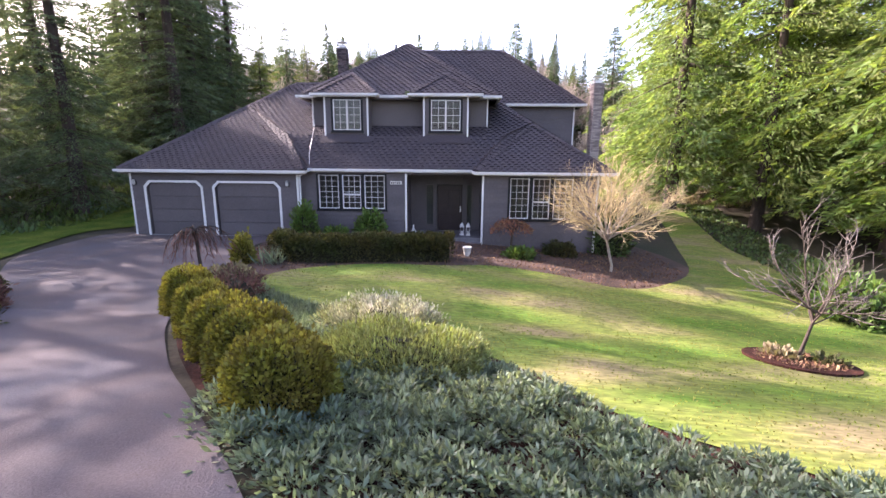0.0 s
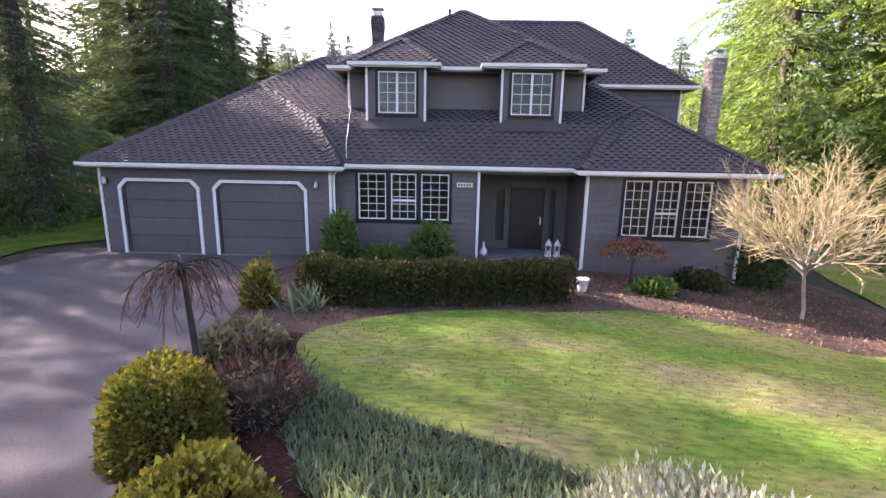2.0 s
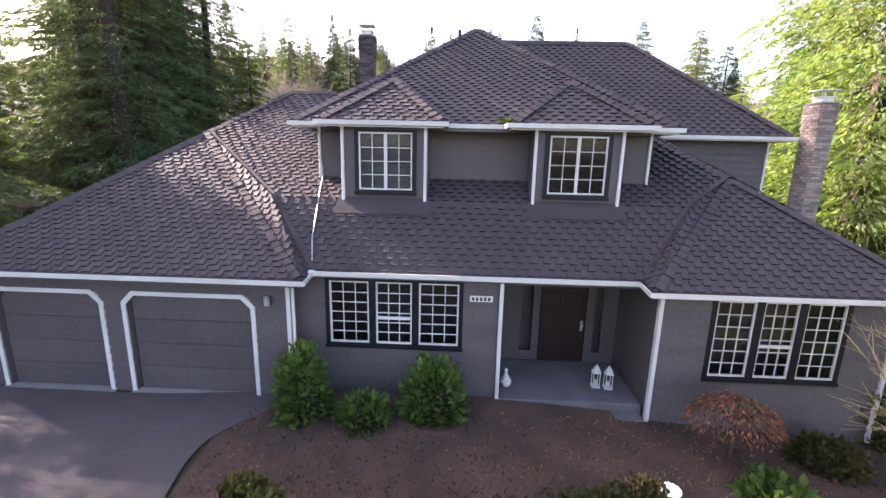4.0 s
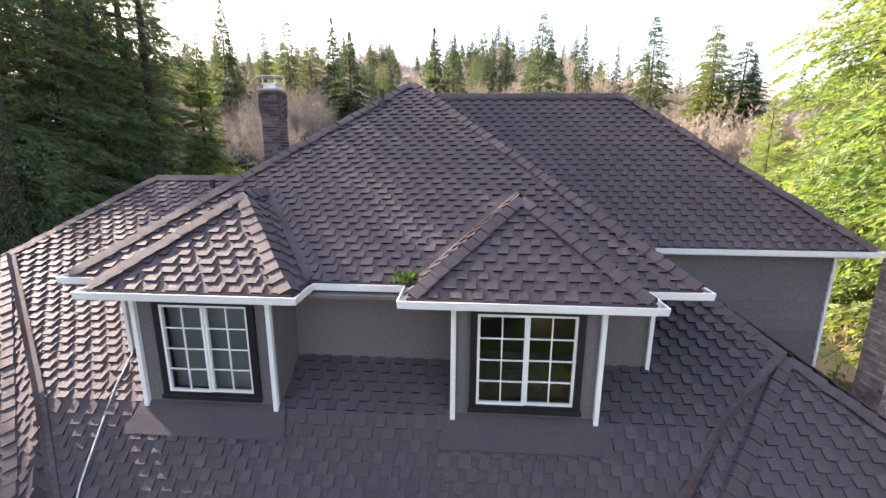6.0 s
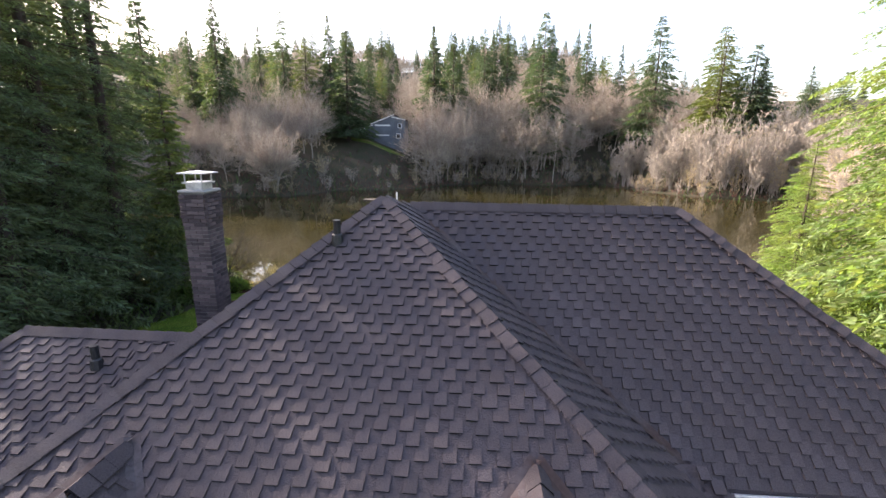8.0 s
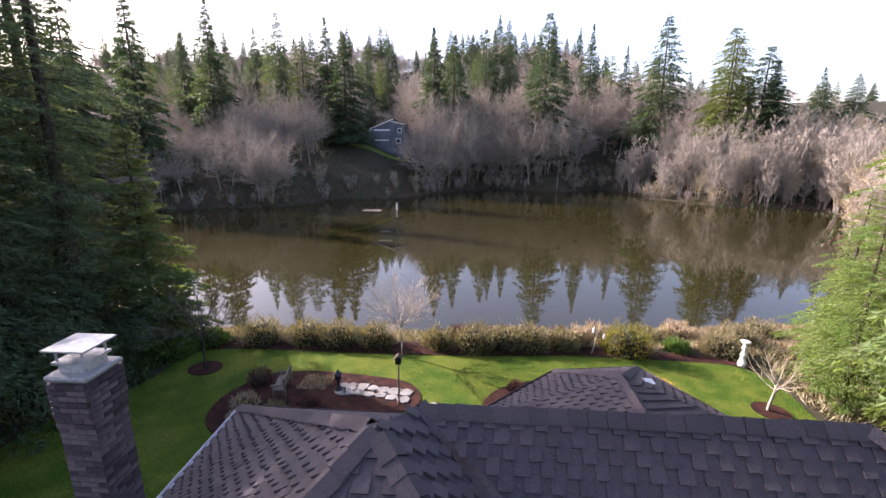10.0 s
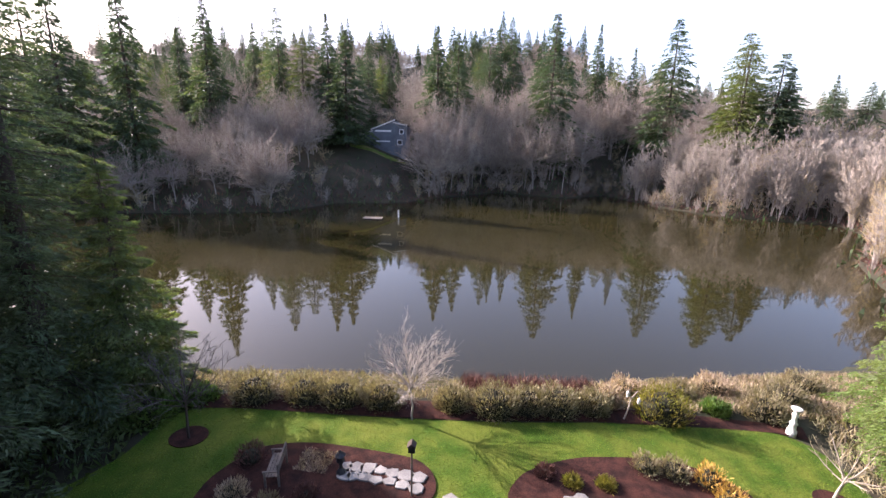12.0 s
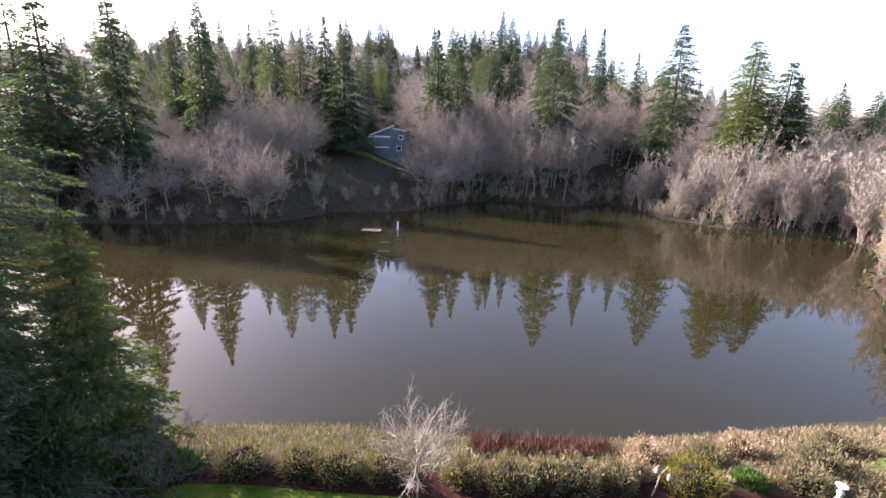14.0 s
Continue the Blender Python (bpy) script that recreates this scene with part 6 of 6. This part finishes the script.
# pipes, vents, downspouts
for x, y, z in ((-5.9, 7.0, 6.72), (-2.3, 7.6, 8.6), (1.8, 12.9, 6.15), (5.6, 12.9, 6.1)):
    m = Mesh()
    m.lathe(x, y, [(0.1, z - 0.1), (0.08, z + 0.08), (0.055, z + 0.1), (0.055, z + 0.3), (0.045, z + 0.3)], 10)
    part("vent_pipe", m, M_DARKMETAL, house, "black roof vent pipe")
m = Mesh()
m.box(3.0, 3.3, 13.9, 14.15, 6.35, 6.56)
part("roof_vent", m, M_METAL, house, "square metal roof vent")
m = Mesh()
for p, q in (((-5.32, 1.86, 2.7), (-5.5, 1.72, 2.5)), ((-5.5, 1.72, 2.5), (-5.5, 1.72, 0.0)), ((-5.5, 1.72, 0.0), (-5.45, 1.6, -0.06))):
    m.tube(p, q, 0.035, 0.035, 8)
part("downspout", m, M_WHITE, house, "white downspout at the garage corner")
m = Mesh()
m.box(-5.27, -5.1, 1.83, 1.97, 2.7, 2.83)
bevelled(part("leader_head", m, M_WHITE, house, "white splash guard in the gutter corner"), 0.02)
m = Mesh()
line = [(-5.42, 3.74, 4.9), (-5.42, 3.7, 4.62), (-5.35, 3.2, 4.3), (-5.3, 2.8, 3.9), (-5.28, 2.4, 3.43), (-5.18, 2.05, 3.0)]
for p, q in zip(line, line[1:]):
    m.tube(p, q, 0.012, 0.012, 6)
part("cable", m, M_METAL, house, "grey cable down the roof")
rng = np.random.default_rng(31)
p = np.column_stack([rng.normal(-1.15, 0.09, 160), rng.normal(3.5, 0.07, 160), rng.uniform(5.9, 6.0, 160)])
s = rng.uniform(0.05, 0.12, 160)
v, f = sprays(p, rng.normal(0, 0.5, (160, 3)) + [0, 0, 1], s, s * 0.2, rng)
tagged(part("moss_tuft", leaf_mesh("moss_tuft", v, f, M_RHODO), None, house), "green moss growing in the gutter", kind="stuff")


# ---- back garden ----
OPEN = scatter(BACK_LAWN, 150000, 71)
OPEN = OPEN[(OPEN[:, 1] > 16) & ~inside(BED_W, OPEN[:, 0], OPEN[:, 1]) & ~inside(BED_E, OPEN[:, 0], OPEN[:, 1])]
blades("back_lawn_blades", OPEN, 0.045, 0.011, M_BACKBLADE, "short green grass of the back lawn", "grass", 72, 0.9, lift=0.045)


def flagstone(parent, x, y, size, seed):
    r = random.Random(seed)
    n = r.choice((5, 5, 6, 7))
    x, y, size = x + r.uniform(-0.06, 0.06), y + r.uniform(-0.05, 0.05), size * r.uniform(0.85, 1.2)
    pts = [(x + size * r.uniform(0.8, 1.25) * math.cos(2 * math.pi * i / n + seed), y + size * r.uniform(0.7, 1.1) * math.sin(2 * math.pi * i / n + seed)) for i in range(n)]
    z = level(x, y) + 0.11
    m = Mesh()
    m.v = [(a, b, z - 0.06) for a, b in pts] + [(a, b, z + 0.03) for a, b in pts] + [(x + (a - x) * 0.9, y + (b - y) * 0.9, z + 0.045) for a, b in pts]
    m.f = [tuple(range(2 * n, 3 * n))] + [(i, (i + 1) % n, n + (i + 1) % n, n + i) for i in range(n)] + [(n + i, n + (i + 1) % n, 2 * n + (i + 1) % n, 2 * n + i) for i in range(n)]
    part("flagstone", m, M_STONE, parent)


path = thing("stepping_stone_path", "path of pale irregular flagstones through the beds", "path")
k = 0
for line, rows in (([(-6.4, 21.0), (-5.2, 20.95), (-4.2, 20.8), (-3.2, 20.5)], 2), ([(-2.4, 20.2), (-2.0, 19.4), (-1.8, 18.6), (-1.2, 18.5), (-0.4, 18.9), (0.3, 19.5), (1.2, 20.0), (2.4, 20.5)], 1)):
    for (ax, ay), (bx, by) in zip(line, line[1:]):
        n = max(1, round(math.hypot(bx - ax, by - ay) / 0.46))
        for i in range(n):
            for q in range(rows):
                t = (i + 0.5) / n
                flagstone(path, ax + (bx - ax) * t, ay + (by - ay) * t + (q - (rows - 1) / 2) * 0.44 + 0.04 * (i % 2), 0.29, k)
                k += 1

for i, (x, y, r, h, m) in enumerate(((-11.7, 25.2, 1.1, 1.2, M_SCRUB), (-9.3, 25.4, 1.0, 1.1, M_SCRUB), (-7.6, 25.3, 1.0, 1.15, M_SCRUB), (-5.6, 25.3, 0.9, 1.15, M_SCRUB), (-2.4, 25.4, 0.8, 0.9, M_SCRUB), (-0.5, 25.3, 1.1, 1.2, M_SCRUB),
                                      (1.0, 25.5, 0.9, 1.1, M_SCRUB), (2.3, 25.6, 1.0, 1.15, M_SCRUB), (4.0, 25.8, 0.8, 0.9, M_SCRUB), (7.2, 26.0, 1.25, 1.4, M_BOX), (12.6, 27.2, 1.0, 1.1, M_SCRUB), (9.2, 28.6, 0.9, 0.8, M_SCRUB), (11.4, 29.6, 1.0, 0.9, M_REED), (14.6, 29.0, 1.2, 1.1, M_SCRUB), (6.4, 28.4, 0.9, 0.9, M_REED), (16.8, 30.6, 1.1, 1.0, M_SCRUB), (5.0, 26.6, 0.6, 1.0, M_REED), (10.2, 27, 0.6, 0.5, M_RHODO))):
    shrub("bank_shrub", x, y, r, r * 0.8, h, 3600, 0.2, 130 + i, m, "twiggy olive-brown shrub on the lake bank", "shrub", "shrubs along the bank", fill=0.75, wide=0.09, ragged=0.16, upright=0.9)
BANK = [(-15, 25.4), (-9, 25.8), (0, 26), (6, 26.3), (13, 27.2), (20, 28), (24, 33), (17, 32.6), (8, 30.8), (3, 29.8), (-9, 30.1), (-18, 29.2)]
REEDS = [(4.5, 26.4), (13, 27.2), (20, 28), (24, 33), (17, 32.6), (8, 30.8), (4, 29.9)]
blades("reed_bed", np.concatenate([scatter(REEDS, 24000, 41), scatter(BANK, 9000, 40)]), 0.36, 0.012, M_REED, "pale dry reeds and grasses along the shore", "reeds", 42, 0.5)
blades("bank_brush", scatter(BANK, 30000, 43), 0.4, 0.016, M_SCRUB, "brown brush and brambles on the bank", "undergrowth", 44, 0.5)
blades("red_osier", scatter([(-2, 27.8), (5, 28.4), (5, 29.8), (-2, 29.6)], 3500, 45), 0.8, 0.014, M_TWIGRED, "red-brown osier twigs at the water", "undergrowth", 46, 0.25)
drape("bank_mulch", [(-14.6, 24.1), (-12.3, 24.35), (-7.4, 24.35), (-2, 24.45), (3.2, 24.85), (8.7, 25.55), (12.3, 25.85), (13.6, 25.6), (14, 26.6), (8, 26.4), (0, 25.8), (-9, 25.6), (-15, 25.2)], 0.06, M_MULCH, "strip of dark mulch between lawn and reeds", "garden bed", 0.9)
bare = bare_meshes(4.5, 2.2, 29, M_PALETWIG, M_ALDERBARK, 1, 18, 22, 0.86, 12, 6, 0.012, 0.0055, fork=True)
plant("bare_tree", bare, -4.1, 24.3, 0, 1.0, "young leafless tree with pale twigs by the shore", "tree", names=("trunk", "twig_crown"))
cherry = bare_meshes(4.8, 2.2, 37, M_TWIGGREY, M_BARK, 1, 12, 20, 0.8, 8, 4, 0.012, 0.009, fork=True)
plant("cherry_tree", cherry, -13.0, 22.3, 60, 1.0, "dark leafless cherry in a round bed", "tree", names=("trunk", "twig_crown"))
apple = bare_meshes(3.3, 1.3, 43, M_SCRUBTWIG, M_PALEBARK, 1, 10, 25, 0.5, 6, 3, 0.022, 0.008, fork=True)
plant("apple_tree", apple, 11.7, 21.8, 100, 1.0, "pruned leafless apple tree in a round bed", "tree", names=("trunk", "twig_crown"))
for x, y in ((-13.0, 22.3), (11.8, 21.8)):
    drape("tree_ring", rounded([(x + 0.75 * math.cos(a), y + 0.65 * math.sin(a)) for a in np.linspace(0, 2 * math.pi, 9)[:-1]], 4), 0.09, M_MULCH, "round mulched tree ring in the lawn", "garden bed", 0.5, 0.06)
for i, (x, y, r, h, m, lab) in enumerate(((-9.7, 19.6, 0.5, 0.4, M_REED, "clump of straw-coloured grass"), (-9.3, 18.7, 0.5, 0.4, M_REED, "clump of straw-coloured grass"), (-8.4, 19.2, 0.45, 0.35, M_SCRUB, "small brown tuft"), (-7.2, 19.8, 0.35, 0.3, M_TWIGRED, "low dark red shrub"),
                                           (2.1, 21.2, 0.3, 0.25, M_BOX, "small yellow-green mound"), (3.3, 21.2, 0.3, 0.25, M_BOX, "small yellow-green mound"), (5.1, 22.3, 0.5, 0.6, M_SCRUB, "grey-brown lavender clump"), (6.1, 22.2, 0.55, 0.6, M_SCRUB, "grey-brown lavender clump"),
                                           (7.3, 21.9, 0.5, 0.75, M_GOLDGRASS, "golden orange ornamental grass"), (7.6, 21.1, 0.45, 0.6, M_GOLDGRASS, "golden orange ornamental grass"), (-9.9, 21.3, 0.5, 0.6, M_TWIGRED, "bare red-brown shrub"), (1.2, 21.6, 0.35, 0.25, M_TWIGRED, "low dry shrub"))):
    shrub("bed_plant", x, y, r, r, h, 900, 0.18, 160 + i, m, lab + " in the mulch", "plant", "plants in the island beds", fill=0.6, wide=0.08, upright=0.8)
blades("straw_litter", scatter([(-8.1, 20.9), (-6.9, 20.8), (-6.7, 21.9), (-8.0, 22.0)], 1500, 51), 0.14, 0.01, M_REED, "pale dry leaves on the mulch", "litter", 52, 1.2, lift=0.1)
shrub("juniper_shrub", -15.6, 23.4, 1.2, 1.0, 0.8, 3500, 0.24, 181, M_RHODO, "spreading bright green juniper by the lawn", fill=0.6, wide=0.14)
shrub("juniper_shrub", -14.4, 24.8, 1.0, 0.7, 0.6, 2500, 0.22, 182, M_RHODO, "spreading bright green juniper by the lawn", fill=0.6, wide=0.14)


def bench(x, y, turn):
    ob = thing("garden_bench", "dark weathered slatted garden bench in the mulch", "bench")
    parts = []
    for i in range(4):
        m = Mesh()
        m.box(-0.6, 0.6, -0.22 + i * 0.115, -0.13 + i * 0.115, 0.42, 0.445)
        parts.append(("seat_slat", m))
    for i in range(9):
        m = Mesh()
        m.box(-0.55 + i * 0.13, -0.5 + i * 0.13, 0.24, 0.26, 0.5, 0.84)
        parts.append(("back_slat", m))
    m = Mesh()
    m.box(-0.6, 0.6, 0.23, 0.27, 0.84, 0.9)
    parts.append(("top_rail", m))
    for sx in (-0.6, 0.54):
        for sy, h in ((-0.24, 0.62), (0.22, 0.9)):
            m = Mesh()
            m.box(sx, sx + 0.06, sy, sy + 0.06, -0.03, h)
            parts.append(("leg", m))
        m = Mesh()
        m.box(sx, sx + 0.06, -0.28, 0.24, 0.6, 0.64)
        parts.append(("armrest", m))
    for n, m in parts:
        part(n, m, M_WOOD, ob)
    ob.matrix_world = pose(x, y, level(x, y) + 0.11, 0, 0, turn)


bench(-8.6, 20.6, -80)
bh = thing("birdhouse", "small dark birdhouse on a tall post", "birdhouse", (-3.6, 20.1, level(-3.6, 20.1)))
g = level(-3.6, 20.1)
m = Mesh()
m.tube((-3.6, 20.1, g - 0.05), (-3.6, 20.1, g + 1.9), 0.035, 0.03, 8)
part("post", m, M_WOOD, bh)
m = Mesh()
m.box(-3.71, -3.49, 20.0, 20.2, g + 1.9, g + 2.15)
part("box", m, M_DARKMETAL, bh)
m = Mesh()
m.v = [(-3.75, 19.95, g + 2.14), (-3.45, 19.95, g + 2.14), (-3.6, 19.95, g + 2.28), (-3.75, 20.25, g + 2.14), (-3.45, 20.25, g + 2.14), (-3.6, 20.25, g + 2.28)]
m.f = [(0, 1, 2), (5, 4, 3), (0, 2, 5, 3), (1, 4, 5, 2), (0, 3, 4, 1)]
part("roof", m, M_BARK, bh)
m = Mesh()
g = level(-6.3, 20.9) + 0.13
m.lathe(-6.3, 20.9, [(0.2, g), (0.14, g + 0.1), (0.07, g + 0.2), (0.06, g + 0.45), (0.16, g + 0.5), (0.14, g + 0.7), (0.2, g + 0.74), (0.05, g + 0.86), (0.02, g + 0.95)], 8)
tagged(part("stone_lantern", m, M_DARKMETAL), "dark garden lantern standing on the flagstones", "lantern")
m = Mesh()
g = level(13.0, 25.9)
m.lathe(13.0, 25.9, [(0.2, g - 0.02), (0.2, g + 0.28), (0.15, g + 0.32), (0.13, g + 0.6), (0.17, g + 0.64), (0.12, g + 0.7), (0.09, g + 0.92), (0.14, g + 1.06), (0.1, g + 1.16), (0.06, g + 1.2), (0.2, g + 1.34), (0.23, g + 1.4), (0.17, g + 1.4)], 12)
tagged(part("garden_statue", m, M_PLASTER, smooth=True), "white cast pedestal statue on the bank", "statue")
fd = thing("feeder_branch", "pale crooked branch hung with white feeders", "bird feeder", (5.3, 25.4, level(5.3, 25.4)))
g = level(5.3, 25.4)
m = Mesh()
for p, q, r in (((5.3, 25.4, g - 0.05), (5.45, 25.4, g + 0.6), 0.04), ((5.45, 25.4, g + 0.6), (5.5, 25.4, g + 1.1), 0.035), ((5.5, 25.4, g + 1.1), (5.75, 25.4, g + 1.5), 0.03), ((5.5, 25.4, g + 1.1), (5.35, 25.35, g + 1.6), 0.028), ((5.6, 25.4, g + 1.3), (5.85, 25.4, g + 1.2), 0.02)):
    m.tube(p, q, r, r * 0.85, 6)
part("branch", m, M_PALEBARK, fd)
for x, z in ((5.86, 0.98), (5.33, 1.3)):
    m = Mesh()
    m.lathe(x, 25.4, [(0.06, g + z - 0.1), (0.075, g + z + 0.06), (0.03, g + z + 0.18)], 8)
    part("feeder", m, M_PLASTER, fd)

WOODEDGE = [(13.4, 14), (13.8, 22.5), (14.4, 25.8), (15, 27.5), (21, 29), (26, 22), (20, 13)]
blades("woodland_brush", scatter(WOODEDGE, 12000, 61), 0.5, 0.03, M_SCRUB, "mixed brown and green brush beside the back lawn", "undergrowth", 62, 0.6)

# ---- across the lake ----
cx, cy = -24.0, 121.0
cz = level(cx, cy) + 0.6
cab = thing("lake_cabin", "blue-grey lakeside cabin with a long sloping roof", "house", (cx, cy, cz))


def cabin_wing(x0, x1, y0, y1, top0, top1, over=0.5):
    """A boarded wing with its shed roof, whose eave heights differ at its two ends."""
    m = Mesh()
    m.v = [(cx + a, cy + b, cz + c) for a, b, c in ((x0, y0, -4), (x1, y0, -4), (x1, y1, -4), (x0, y1, -4), (x0, y0, top0), (x1, y0, top1), (x1, y1, top1), (x0, y1, top0))]
    m.f = [(0, 1, 5, 4), (1, 2, 6, 5), (2, 3, 7, 6), (3, 0, 4, 7)]
    part("wall", m, M_CABIN, cab)
    k = (top1 - top0) / (x1 - x0)
    a, b = x0 - over, x1 + over * 0.4
    za, zb = top0 - k * over, top1 + k * over * 0.4
    m = Mesh()
    m.v = [(cx + p, cy + q, cz + r) for p, q, r in ((a, y0 - over, za), (b, y0 - over, zb), (b, y1 + over, zb), (a, y1 + over, za), (a, y0 - over, za + 0.25), (b, y0 - over, zb + 0.25), (b, y1 + over, zb + 0.25), (a, y1 + over, za + 0.25))]
    m.f = [(0, 3, 2, 1), (4, 5, 6, 7), (0, 1, 5, 4), (1, 2, 6, 5), (2, 3, 7, 6), (3, 0, 4, 7)]
    part("roof", m, M_FLASH, cab, "grey sloping roof")
    m = Mesh()
    m.v = [(cx + p, cy + q, cz + r) for p, q, r in ((a, y0 - over - 0.06, za + 0.02), (b, y0 - over - 0.06, zb + 0.02), (b, y0 - over - 0.06, zb + 0.3), (a, y0 - over - 0.06, za + 0.3))]
    m.f = [(0, 1, 2, 3)]
    part("fascia", m, M_METAL, cab, "pale roof edge board")


cabin_wing(-8.6, -3.4, 0.6, 6.0, 2.6, 4.6)
cabin_wing(-3.4, 2.2, 0.0, 7.0, 5.0, 7.2)
cabin_wing(2.2, 5.2, 0.3, 6.5, 6.6, 6.0)
for x, y, z, w_, h in ((3.3, 0.3, 4.0, 1.1, 1.2), (2.8, 0.3, 1.3, 1.3, 1.3), (-2.6, 0.0, 2.0, 3.6, 0.3), (-2.9, 0.0, 4.5, 4.2, 0.4), (-6.8, 0.6, 1.0, 1.6, 0.9)):
    m = Mesh()
    m.box(cx + x, cx + x + w_, cy + y - 0.08, cy + y - 0.02, cz + z, cz + z + h)
    wo = part("window", m, M_WHITE, cab, "white window frame")
    if h > 0.8:
        m = Mesh()
        m.box(cx + x + 0.15, cx + x + w_ - 0.15, cy + y - 0.11, cy + y - 0.08, cz + z + 0.15, cz + z + h - 0.15)
        part("pane", m, M_BLACK, wo)
drape("cabin_lawn", [(-37, 117.6), (-30, 117.2), (-22, 117.4), (-18.5, 118.4), (-18.5, 119.4), (-37, 119.2)], 0.12, M_LAWN, "sunlit strip of grass before the cabin", "lawn", 1.2)
dk = thing("dock", "low grey swimming raft near the far bank", "dock", (-18.3, 79, 0))
for i in range(6):
    m = Mesh()
    m.box(-19.8, -16.6, 78.0 + i * 0.3, 78.27 + i * 0.3, 0.1, 0.2)
    part("plank", m, M_WOOD, dk)
m = Mesh()
m.tube((-14.2, 81, -0.3), (-14.2, 81, 1.3), 0.14, 0.14, 8)
tagged(part("mooring_post", m, M_WHITE), "white post standing in the lake", "post")
rngf = np.random.default_rng(77)
p = np.column_stack([rngf.uniform(-95, 80, 90000), rngf.uniform(40, 150, 90000)])
d = -lake_depth(p[:, 0], p[:, 1])
p = p[(d > 0.1) & (d < 16) & (rngf.random(len(p)) < np.exp(-d / 7)) & ((p[:, 1] > 60) | (p[:, 0] > 28))]
blades("far_undergrowth", p, 1.1, 0.05, M_TWIGRED, "brown leafless brush along the far shore", "undergrowth", 78, 0.5)
blades("far_evergreen_brush", p[::3] + rngf.normal(0, 3, p[::3].shape), 1.2, 0.16, M_FARFIR, "dark evergreen brush on the far bank", "undergrowth", 79, 0.8)
